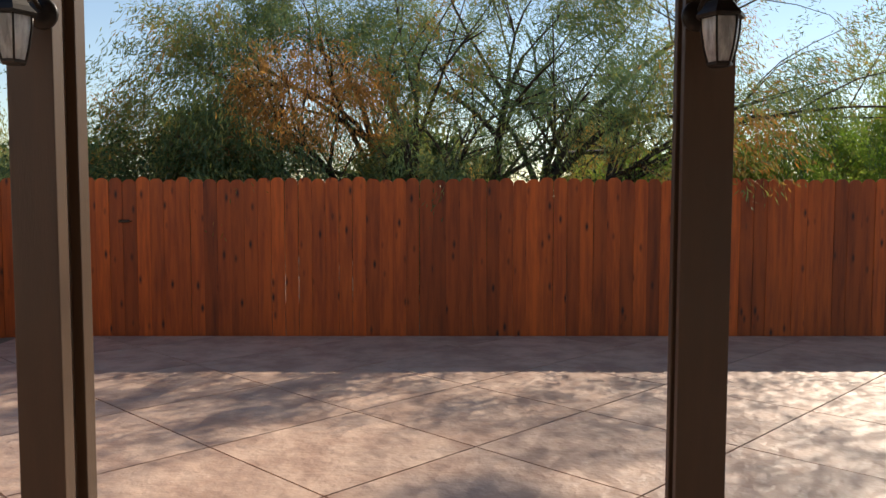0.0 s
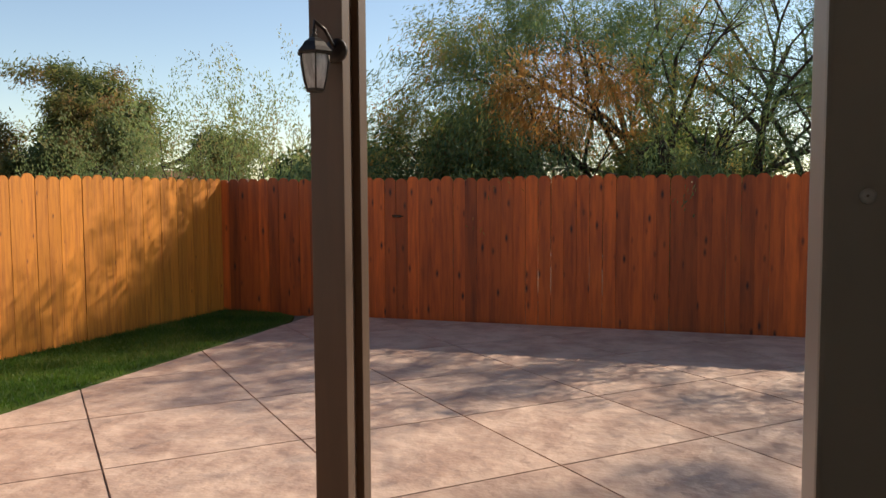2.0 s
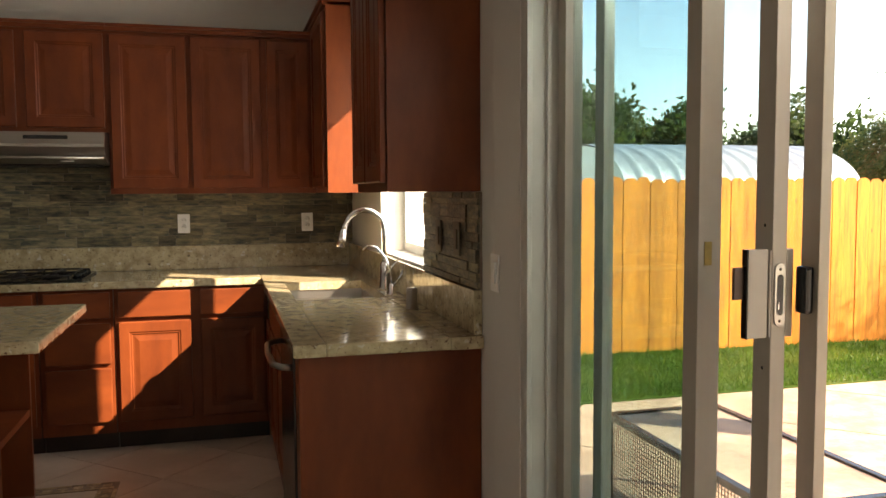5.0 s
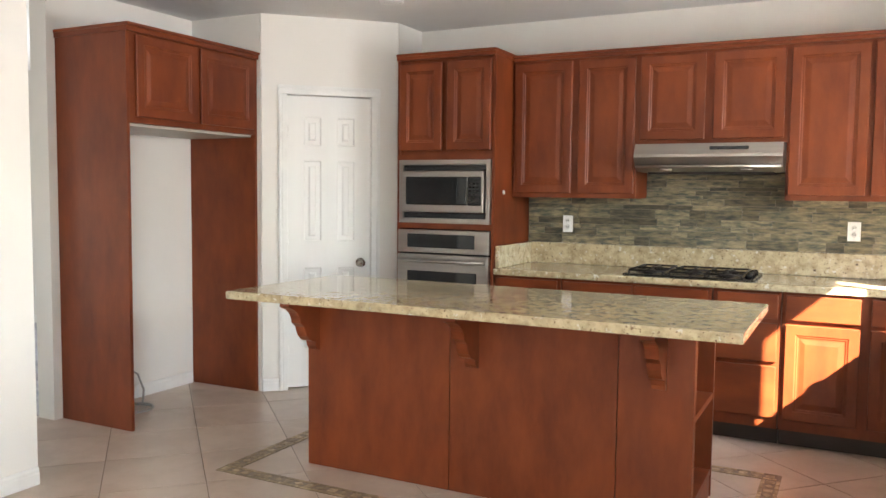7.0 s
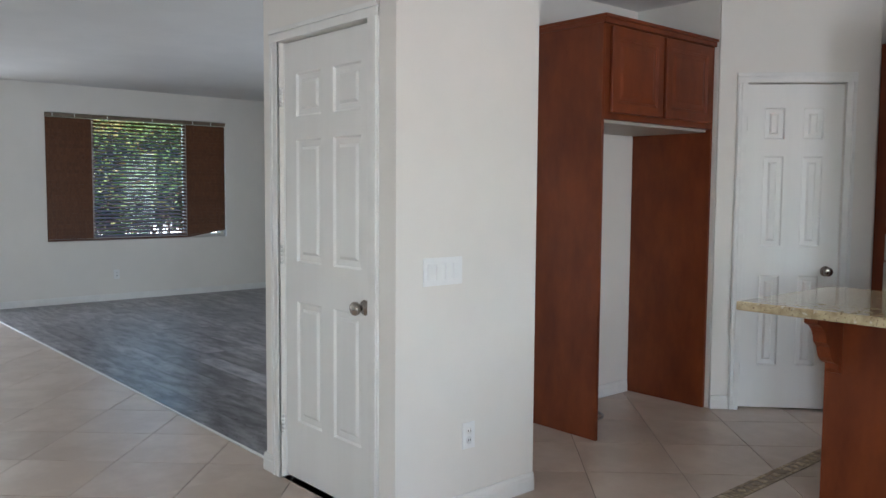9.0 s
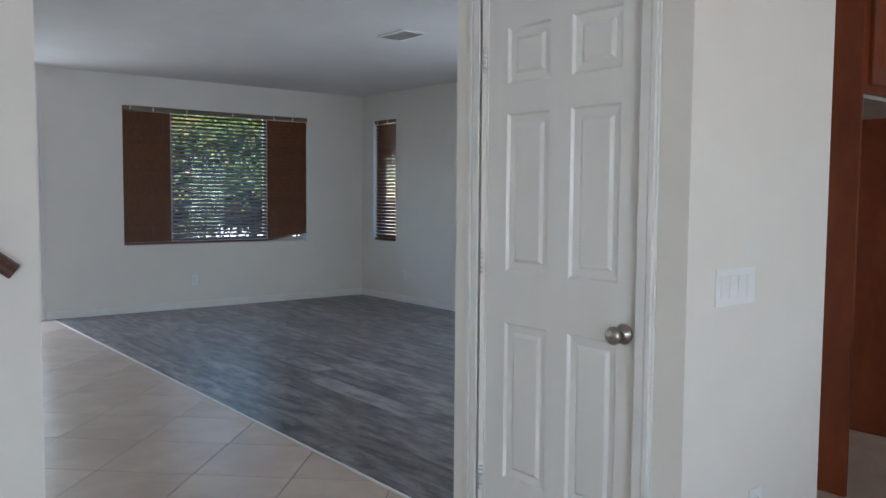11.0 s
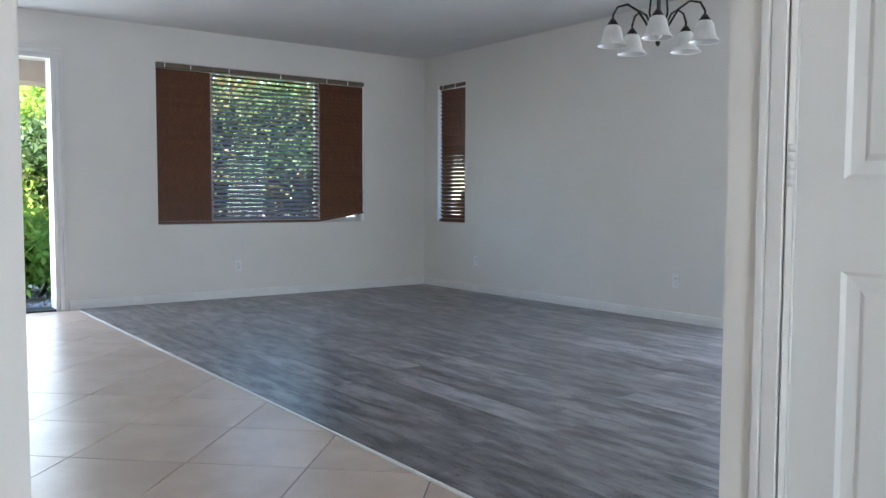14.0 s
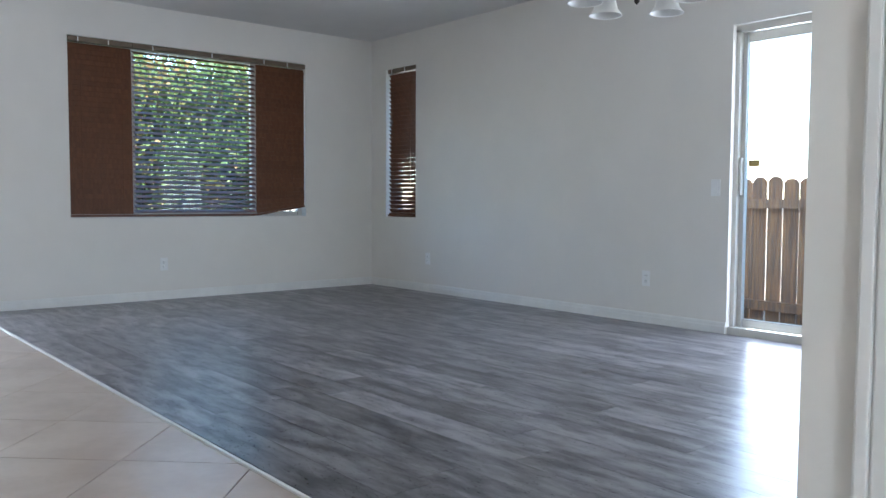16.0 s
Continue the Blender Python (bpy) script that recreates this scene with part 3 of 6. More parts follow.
BY = 4.725           # face of the base cabinets
BT = 0.868
BG = "base cabinets on the range wall"
dz = [(0.715, 0.852), (0.475, 0.69), (0.165, 0.45)]
cabinet("base_cabinet", pose(-2.765, BY, 0), 0.445, 0.60, 0, BT, [("drawer", 0.02, 0.425, 0.715, 0.852), ("door", 0.02, 0.425, 0.16, 0.69)], "cherry base cabinet with drawer and door", BG, toe=0.10)
cabinet("base_cabinet", pose(-2.315, BY, 0), 0.895, 0.60, 0, BT, [("drawer", 0.02, 0.44, 0.715, 0.852), ("drawer", 0.455, 0.875, 0.715, 0.852), ("door", 0.02, 0.44, 0.16, 0.69), ("door", 0.455, 0.875, 0.16, 0.69)], "cherry base cabinet under the cooktop", BG, toe=0.10)
cabinet("base_cabinet", pose(-1.415, BY, 0), 0.36, 0.60, 0, BT, [("drawer", 0.025, 0.345, a, b) for a, b in dz], "cherry base cabinet with three drawers", BG, toe=0.10)
cabinet("base_cabinet", pose(-1.05, BY, 0), 0.79, 0.60, 0, BT, [("drawer", 0.02, 0.385, 0.715, 0.852), ("drawer", 0.435, 0.77, 0.715, 0.852), ("door", 0.02, 0.385, 0.16, 0.69), ("door", 0.435, 0.77, 0.16, 0.69)], "cherry base cabinet with sunlit doors and drawers", BG, toe=0.10)
# sink run, facing west: corner filler, sink base, dishwasher, end panel
SG = "base cabinets at the sink"
cabinet("base_cabinet", pose(-0.252, 4.72, 0, 0, 0, -90), 0.44, 0.54, 0, BT, [("door", 0.10, 0.42, 0.16, 0.69)], "cherry corner base cabinet", SG, toe=0.10, body_top=0.66)
cabinet("base_cabinet", pose(-0.252, 4.275, 0, 0, 0, -90), 0.90, 0.54, 0, BT, [("drawer", 0.02, 0.88, 0.715, 0.852), ("door", 0.02, 0.44, 0.16, 0.69), ("door", 0.46, 0.88, 0.16, 0.69)], "cherry sink base cabinet", SG, toe=0.10, body_top=0.66)
dw = thing("dishwasher", -0.252, 3.37, 0, "dark dishwasher with curved bar handle", "dishwasher", rz=-90)
part("body", bmbox(0.01, 0.60, 0.0, 0.50, 0.10, BT), M_BLACK, dw)
part("front_panel", bmbox(0.012, 0.598, -0.028, 0.0, 0.11, BT - 0.004, bev=0.006), M_BLACK, dw, "black front panel")
bm = bmesh.new()
tube(bm, [(0.05, -0.028, 0.80), (0.07, -0.062, 0.80), (0.12, -0.083, 0.80), (0.30, -0.09, 0.80), (0.48, -0.083, 0.80), (0.53, -0.062, 0.80), (0.55, -0.028, 0.80)], 0.011, 10)
part("handle", bm, M_STEEL, dw, "curved steel bar handle")
part("kick_plate", bmbox(0.012, 0.598, 0.05, 0.07, 0.0, 0.10), M_BLACK, dw)
ep = thing("end_panel", 0, 0, 0, "plain reddish cherry panel closing the counter", "cabinet panel")
part("panel", bmbox(-0.252, 0.31 - 0.003, 2.645, 2.665, 0.001, BT), M_CHERRY, ep)
part("stile", bmbox(-0.272, -0.252, 2.645, 2.765, 0.001, BT), M_CHERRY, ep)

# granite tops
ct = thing("worktop", 0, 0, 0, "speckled beige granite worktop in an L", "worktop")
bm = bmesh.new()
box(bm, -2.765, -0.29, 4.695, 5.332, 0.868, 0.908, bev=0.008)
box(bm, -0.29, 0.307, 4.40, 5.332, 0.868, 0.908, bev=0.0)
SX0, SX1, SY0, SY1 = -0.19, 0.20, 3.66, 4.36
box(bm, -0.29, SX0, 2.615, 4.40, 0.868, 0.908, bev=0.006)
box(bm, SX1, 0.307, 2.615, 4.40, 0.868, 0.908)
box(bm, SX0, SX1, 2.615, SY0, 0.868, 0.908, bev=0.006)
box(bm, SX0, SX1, SY1, 4.40, 0.868, 0.908)
part("slab", bm, M_GRANITE, ct)
bm = bmesh.new()
box(bm, -2.765, 0.29, 5.302, 5.332, 0.909, 1.052, bev=0.004)
part("upstand", bm, M_GRANITE, ct)
part("upstand", bmbox(0.279, 0.307, 2.63, 5.30, 0.909, 1.052, bev=0.004), M_GRANITE, ct)
part("upstand", bmbox(-2.763, -2.735, 4.72, 5.30, 0.909, 1.052, bev=0.004), M_GRANITE, ct)

# sink and tap
sk = thing("sink", 0, 0, 0, "stainless undermount kitchen sink with two bowls", "sink")
for a, b in ((SY0 - 0.01, 3.995), (4.01, SY1 + 0.01)):
    bm = bmesh.new()
    o = [(SX0 - 0.01, a), (SX1 + 0.01, a), (SX1 + 0.01, b), (SX0 - 0.01, b)]
    i = [(SX0 + 0.02, a + 0.03), (SX1 - 0.02, a + 0.03), (SX1 - 0.02, b - 0.03), (SX0 + 0.02, b - 0.03)]
    top = [bm.verts.new((x, y, 0.867)) for x, y in o]
    bot = [bm.verts.new((x, y, 0.68)) for x, y in i]
    for k in range(4):
        bm.faces.new((top[k], top[(k + 1) % 4], bot[(k + 1) % 4], bot[k]))
    bm.faces.new(bot)
    part("bowl", bm, M_STEEL, sk)
part("divider", bmbox(SX0 - 0.01, SX1 + 0.01, 3.995, 4.01, 0.80, 0.868), M_STEEL, sk)
fc = thing("kitchen_tap", 0.245, 3.93, 0.908, "chrome gooseneck kitchen tap with side lever", "tap")
part("base", lathe(bmesh.new(), [(0.001, 0), (0.033, 0), (0.033, 0.008), (0.026, 0.014), (0.024, 0.11), (0.019, 0.13), (0.001, 0.13)]), M_CHROME, fc)
bm = bmesh.new()
arc = [(0, 0, 0.12), (0, 0, 0.28)] + [(-0.095 + 0.095 * math.cos(a), 0, 0.28 + 0.095 * math.sin(a)) for a in [radians(d) for d in range(15, 166, 15)]] + [(-0.195, 0, 0.27)]
tube(bm, arc, 0.0125, 12)
part("spout", bm, M_CHROME, fc)
part("spray_head", tube(bmesh.new(), [(-0.194, 0, 0.285), (-0.200, 0, 0.25), (-0.208, 0, 0.205)], [0.014, 0.018, 0.020], 14), M_CHROME, fc)
part("lever", tube(bmesh.new(), [(0, -0.02, 0.075), (0.01, -0.05, 0.09), (0.04, -0.11, 0.145)], [0.012, 0.009, 0.007], 10), M_CHROME, fc)
ft = thing("water_tap", 0.235, 3.72, 0.908, "slim chrome drinking water tap beside the sink", "tap")
part("base", lathe(bmesh.new(), [(0.001, 0), (0.024, 0), (0.024, 0.006), (0.015, 0.012), (0.014, 0.05), (0.001, 0.052)]), M_CHROME, ft)
part("spout", tube(bmesh.new(), [(0, 0, 0.05), (-0.005, 0, 0.11), (-0.03, 0, 0.17), (-0.07, 0, 0.215), (-0.105, 0, 0.222), (-0.13, 0, 0.205)], 0.006, 10), M_CHROME, ft)
part("lever", tube(bmesh.new(), [(0.005, -0.005, 0.045), (0.035, -0.02, 0.08), (0.055, -0.03, 0.12)], [0.007, 0.007, 0.010], 8), M_CHROME, ft)
ag = thing("air_gap", 0.225, 3.28, 0.908, "brushed steel air gap cap on the worktop", "air gap")
part("cap", lathe(bmesh.new(), [(0.001, 0), (0.026, 0), (0.026, 0.004), (0.022, 0.006), (0.022, 0.075), (0.018, 0.083), (0.001, 0.085)]), M_STEEL, ag)

# cooktop
ck = thing("cooktop", -1.575, 5.00, 0.908, "black gas cooktop with cast iron grates", "cooktop")
part("tray", bmbox(-0.37, 0.37, -0.25, 0.25, 0.0, 0.012, bev=0.004), M_BLACK, ck)
for gx in (-0.24, 0.0, 0.20):
    bm = bmesh.new()
    for yy in (-0.21, 0.0, 0.21):
        tube(bm, [(gx - 0.10, yy, 0.030), (gx + 0.10, yy, 0.030)], 0.006, 6)
    for xx in (-0.10, 0.0, 0.10):
        tube(bm, [(gx + xx, -0.21, 0.030), (gx + xx, 0.21, 0.030)], 0.006, 6)
    for xx in (-0.10, 0.10):
        for yy in (-0.21, 0.21):
            tube(bm, [(gx + xx, yy, 0.012), (gx + xx, yy, 0.032)], 0.006, 6)
    part("grate", bm, M_IRON, ck)
for bx, by in ((-0.24, -0.11), (-0.24, 0.11), (0.0, 0.0), (0.20, -0.11), (0.20, 0.11)):
    part("burner", lathe(bmesh.new(), [(0.001, 0.012), (0.05, 0.012), (0.05, 0.02), (0.035, 0.022), (0.034, 0.030), (0.001, 0.031)], (bx, by, 0)), M_IRON, ck)
for k in range(4):
    part("control_knob", lathe(bmesh.new(), [(0.001, 0.012), (0.021, 0.012), (0.019, 0.036), (0.001, 0.038)], (0.335, -0.16 + k * 0.10, 0), 16), M_BLACK, ck)

# range hood
hd = thing("range_hood", -1.505, 5.332, 1.53, "stainless under-cabinet range hood with dark slot", "range hood")
bm = bmesh.new()
sec = [(0, 0.165), (-0.44, 0.165), (-0.475, 0.10), (-0.475, 0.085), (-0.44, 0.03), (-0.36, 0.0), (0, 0.0)]
va = [bm.verts.new((-0.418, y, z)) for y, z in sec]
vb = [bm.verts.new((0.418, y, z)) for y, z in sec]
for k in range(len(sec)):
    j = (k + 1) % len(sec)
    bm.faces.new((va[k], va[j], vb[j], vb[k]))
bm.faces.new(va)
bm.faces.new(vb[::-1])
part("shell", bm, M_STEEL, hd)
part("button_slot", bmbox(0.02, 0.235, -0.462, -0.452, 0.125, 0.145, bev=0.003), M_BLACK, hd, "black control slot", pose(0, 0, 0))
part("filter", bmbox(-0.36, 0.36, -0.34, -0.04, -0.012, -0.002), M_IRON, hd, "dark grease filter")
part("front_lip", tube(bmesh.new(), [(-0.41, -0.458, 0.028), (0.41, -0.458, 0.028)], 0.009, 8), M_STEEL, hd, "bright steel lip")
for lx in (-0.24, 0.22):
    part("hood_lamp", lathe(bmesh.new(), [(0.001, -0.004), (0.035, -0.004), (0.035, 0.004), (0.001, 0.004)], (lx, -0.40, 0.012)), M_FROST, hd, "small unlit lamp")

# oven tower
OX0, OX1, OY = -3.48, -2.768, 4.705
ov = thing("oven_cabinet", 0, 0, 0, "tall cherry cabinet holding microwave and oven", "cabinet")
bm = bmesh.new()
box(bm, OX0, OX0 + 0.02, OY, 5.332, 0.10, 2.285)
box(bm, OX1 - 0.02, OX1, OY, 5.332, 0.10, 2.285)
box(bm, OX0 + 0.02, OX1 - 0.02, OY + 0.02, 5.332, 1.61, 2.285)
box(bm, OX0 + 0.02, OX1 - 0.02, OY, OY + 0.02, 1.605, 1.64)
box(bm, OX0 + 0.02, OX1 - 0.02, OY, OY + 0.02, 1.15, 1.185)
box(bm, OX0 + 0.02, OX1 - 0.02, OY, OY + 0.02, 0.10, 0.36)
box(bm, OX0 + 0.02, OX1 - 0.02, 5.2, 5.332, 0.10, 1.61)
box(bm, OX0, OX1, OY + 0.065, 5.332, 0.001, 0.10)
part("body", bm, M_CHERRY, ov)
part("filler", bmbox(-3.640, OX0 - 0.002, 4.99, 5.01, 0.001, 2.28), M_CHERRY, ov)
for x0, x1 in ((OX0 + 0.025, (OX0 + OX1) / 2 - 0.02), ((OX0 + OX1) / 2 + 0.02, OX1 - 0.025)):
    part("door", cab_door(x1 - x0, 0.57), M_CHERRY, ov, "", pose(x0, OY - 0.002, 1.665))
bm = bmesh.new()
box(bm, OX0, OX1 + 0.012, OY - 0.03, 5.332, 2.285, 2.303, bev=0.005)
box(bm, OX0, OX1 + 0.006, OY - 0.018, 5.332, 2.262, 2.285)
part("crown", bm, M_CHERRY_H, ov)
part("sensor_button", lathe(bmesh.new(), [(0.001, 0), (0.014, 0), (0.014, 0.008), (0.001, 0.009)], (0, 0, 0), 12, pose(0, 0, 0, 0, 90, 0)), M_PLATE, ov, "", pose(OX1 + 0.001, 4.85, 1.395))

mw = thing("microwave_oven", OX0 + 0.022, OY - 0.004, 1.188, "built-in stainless microwave with dark window", "microwave")
W = OX1 - OX0 - 0.044
bm = bmesh.new()
box(bm, 0, W, -0.012, 0.30, 0.0, 0.03)
box(bm, 0, W, -0.012, 0.30, 0.385, 0.415)
box(bm, 0, 0.03, -0.012, 0.30, 0.03, 0.385)
box(bm, W - 0.03, W, -0.012, 0.30, 0.03, 0.385)
part("trim_frame", bm, M_STEEL, mw)
for z in (0.033, 0.345):
    part("vent_slot", bmbox(0.035, W - 0.035, -0.004, 0.05, z, z + 0.035), M_BLACK, mw)
part("door", bmbox(0.04, W - 0.04, -0.03, 0.02, 0.072, 0.342, bev=0.006), M_STEEL, mw)
part("window", bmbox(0.065, W - 0.155, -0.036, -0.028, 0.12, 0.305, bev=0.008), M_BLACK_GLASS, mw, "dark glass window")
part("control_panel", bmbox(W - 0.15, W - 0.055, -0.036, -0.028, 0.12, 0.305, bev=0.006), M_BLACK, mw)
for r in range(6):
    for c in range(3):
        part("key", bmbox(W - 0.14 + c * 0.027, W - 0.14 + c * 0.027 + 0.018, -0.038, -0.035, 0.135 + r * 0.024, 0.135 + r * 0.024 + 0.012), M_IRON, mw)
on = thing("wall_oven", OX0 + 0.022, OY - 0.004, 0.37, "built-in stainless wall oven with bar handle", "oven")
part("body", bmbox(0.005, W - 0.005, 0.0, 0.48, 0.0, 0.77), M_BLACK, on)
part("control_panel", bmbox(0, W, -0.024, 0.0, 0.62, 0.772, bev=0.005), M_STEEL, on)
part("display", bmbox(0.075, W - 0.10, -0.028, -0.022, 0.655, 0.745), M_BLACK_GLASS, on, "black glass display")
part("door", bmbox(0, W, -0.032, 0.0, 0.06, 0.61, bev=0.006), M_STEEL, on)
part("window", bmbox(0.08, W - 0.08, -0.037, -0.030, 0.15, 0.50, bev=0.006), M_BLACK_GLASS, on, "dark glass window")
part("handle", tube(bmesh.new(), [(0.03, -0.035, 0.565), (0.03, -0.075, 0.570), (W - 0.03, -0.075, 0.570), (W - 0.03, -0.035, 0.565)], 0.012, 10), M_STEEL, on, "steel bar handle")

# refrigerator alcove
fx0, fx1, fy0, fy1 = -4.947, -4.365, 3.215, 4.325
fr = thing("refrigerator_surround", 0, 0, 0, "tall cherry refrigerator surround, empty inside", "cabinet")
part("side_panel", bmbox(fx0, fx1, fy0, fy0 + 0.022, 0.001, 2.30, bev=0.002), M_CHERRY, fr)
part("side_panel", bmbox(fx0, fx1, fy1 - 0.024, fy1 - 0.002, 0.001, 2.30, bev=0.002), M_CHERRY, fr)
part("body", bmbox(fx0, fx1, fy0 + 0.022, fy1 - 0.024, 1.765, 2.30), M_CHERRY, fr)
cm = pose(fx1 + 0.002, fy0, 0, 0, 0, 90)
for a, b in ((0.06, 0.535), (0.565, 1.055)):
    part("door", cab_door(b - a, 0.46), M_CHERRY, fr, "", cm @ pose(a, 0, 1.80))
bm = bmesh.new()
box(bm, fx0, fx1 + 0.03, fy0 - 0.012, fy1 - 0.002, 2.30, 2.318, bev=0.004)
box(bm, fx0, fx1 + 0.016, fy0 - 0.006, fy1 - 0.002, 2.272, 2.30)
part("crown", bm, M_CHERRY_H, fr)
part("light_underside", bmbox(fx0 + 0.01, fx1 - 0.03, fy0 + 0.03, fy1 - 0.03, 1.748, 1.764), M_SHADED_WHITE, fr, "pale melamine underside")
vb = thing("water_valve_box", -4.948, 3.52, 0.36, "white recessed water valve box on the alcove wall", "valve box")
bm = bmesh.new()
box(bm, 0.0, 0.012, -0.075, 0.075, -0.09, -0.07)
box(bm, 0.0, 0.012, -0.075, 0.075, 0.07, 0.09)
box(bm, 0.0, 0.012, -0.075, -0.055, -0.07, 0.07)
box(bm, 0.0, 0.012, 0.055, 0.075, -0.07, 0.07)
box(bm, 0.0, 0.003, -0.055, 0.055, -0.07, 0.07)
part("frame", bm, M_PLATE, vb)
part("valve", tube(bmesh.new(), [(0.003, 0, -0.02), (0.04, 0, -0.02), (0.05, 0, -0.05)], 0.009, 8), M_BRASS, vb)
wh = thing("water_hose", 0, 0, 0, "grey coiled hose hanging from the valve", "hose")
pts = [(-4.898, 3.52, 0.31), (-4.86, 3.58, 0.27), (-4.80, 3.66, 0.20), (-4.76, 3.67, 0.10), (-4.74, 3.64, 0.02)]
pts += [(-4.70 + 0.11 * math.cos(a), 3.54 + 0.11 * math.sin(a), 0.012 + 0.006 * a / 6) for a in [radians(70 + d) for d in range(0, 560, 24)]]
part("coil", tube(bmesh.new(), pts, 0.007, 8), M_CORD, wh)

# island
il = thing("kitchen_island", 0, 0, 0, "cherry kitchen island with granite top and open end shelves", "kitchen island")
ix0, ix1, iy0, iy1 = -3.16, -1.262, 3.265, 3.80
part("granite_top", bmbox(-3.40, -1.045, 2.925, 3.835, 0.868, 0.908, bev=0.009), M_GRANITE, il, "speckled beige granite top")
bm = bmesh.new()
box(bm, ix0, ix1 - 0.31, iy0 + 0.016, iy1, 0.001, 0.867)
part("body", bm, M_CHERRY, il)
for a, b in ((ix0, -2.36), (-2.357, -1.575), (-1.572, ix1)):
    part("back_panel", bmbox(a, b, iy0, iy0 + 0.015, 0.001, 0.867, bev=0.002), M_CHERRY, il)
bm = bmesh.new()
box(bm, ix1 - 0.31, ix1, iy1 - 0.02, iy1, 0.001, 0.867)
part("end_side", bm, M_CHERRY, il)
part("end_stile", bmbox(ix1 - 0.31, ix1, iy0 + 0.0155, iy0 + 0.05, 0.001, 0.867), M_CHERRY, il)
for z in (0.10, 0.46, 0.835):
    part("shelf", bmbox(ix1 - 0.308, ix1 - 0.002, iy0 + 0.052, iy1 - 0.022, z, z + 0.028 if z < 0.8 else 0.866, bev=0.002), M_CHERRY_H, il)
part("toe_board", bmbox(ix1 - 0.03, ix1 - 0.005, iy0 + 0.052, iy1 - 0.022, 0.001, 0.10), M_CHERRY_H, il)


def corbel_mesh():
    out = [(0, 0.866), (-0.25, 0.866), (-0.25, 0.84), (-0.235, 0.832)]
    out += [(-0.235 + 0.075 * math.sin(a), 0.832 - 0.05 + 0.05 * math.cos(a) - 0.02 * a) for a in [radians(d) for d in range(15, 91, 15)]]
    out += [(-0.13 + 0.09 * (1 - math.cos(a)), 0.745 - 0.10 * math.sin(a)) for a in [radians(d) for d in range(10, 91, 16)]]
    out += [(-0.035, 0.62), (-0.02, 0.60), (0, 0.595)]
    bm = bmesh.new()
    a = [bm.verts.new((-0.028, y, z)) for y, z in out]
    b = [bm.verts.new((0.028, y, z)) for y, z in out]
    bm.faces.new(a)
    bm.faces.new(b[::-1])
    for k in range(len(out)):
        j = (k + 1) % len(out)
        bm.faces.new((a[k], a[j], b[j], b[k]))
    return bm


for cx in (-3.115, -2.24, -1.40):
    part("corbel", corbel_mesh(), M_CHERRY, il, "carved cherry corbel", pose(cx, iy0 - 0.001, 0))


# plates on the walls
def wall_plate(name, m, gangs, kind, label, mat_=M_PLATE):
    w = 0.07 + 0.046 * (gangs - 1)
    p = thing(name, 0, 0, 0, label, "switch" if kind == "switch" else "outlet")
    p.matrix_basis = m
    part("plate", bmbox(-w / 2, w / 2, -0.006, 0, -0.057, 0.057, bev=0.002), mat_, p)
    for g in range(gangs):
        gx = -w / 2 + 0.035 + 0.046 * g
        if kind == "switch":
            part("rocker", bmbox(gx - 0.016, gx + 0.016, -0.011, -0.005, -0.033, 0.033, bev=0.002), mat_, p)
        else:
            for dz_ in (-0.02, 0.02):
                part("socket", lathe(bmesh.new(), [(0.001, 0), (0.016, 0), (0.016, 0.003), (0.001, 0.0035)], (0, 0, 0), 14, pose(0, 0, 0, 90, 0, 0)), M_PLATE, p, "", pose(gx, -0.006, dz_))
                for sx in (-0.006, 0.006):
                    part("slot", bmbox(gx + sx - 0.001, gx + sx + 0.001, -0.0102, -0.009, dz_ - 0.004, dz_ + 0.005), M_BLACK, p)
    return p


for ox in (-2.47, -0.715, 0.02):
    wall_plate("wall_outlet", pose(ox, 5.301, 1.185), 1, "outlet", "white outlet on the slate backsplash")
wall_plate("light_switch", pose(-4.099, 1.86, 1.045, 0, 0, 90), 4, "switch", "white four-gang light switch on the closet wall")
wall_plate("wall_outlet", pose(-4.099, 2.01, 0.335, 0, 0, 90), 1, "outlet", "white outlet low on the closet wall")
wall_plate("wall_outlet", pose(-11.718, 3.187, 0.323, 0, 0, 90), 1, "outlet", "white outlet on the living room wall")
wall_plate("wall_outlet", pose(-8.175, 5.448, 0.337), 1, "outlet", "white outlet on the living room wall")
wall_plate("wall_outlet", pose(-10.75, 5.448, 0.335), 1, "outlet", "white outlet near the narrow window")
wall_plate("light_switch", pose(-7.62, 5.448, 1.0), 1, "switch", "white light switch beside the glass door")
wall_plate("light_switch", pose(0.2868, 3.08, 1.205, 0, 0, -90), 1, "switch", "taupe switch on the slate backsplash", M_HEADRAIL)
wall_plate("light_switch", pose(0.2868, 2.84, 1.205, 0, 0, -90), 1, "switch", "taupe switch on the slate backsplash at the counter end", M_HEADRAIL)
wall_plate("light_switch", pose(0.308, 2.50, 1.12, 0, 0, -90), 1, "switch", "white switch beside the patio door")

# ---- sink window, patio door ----


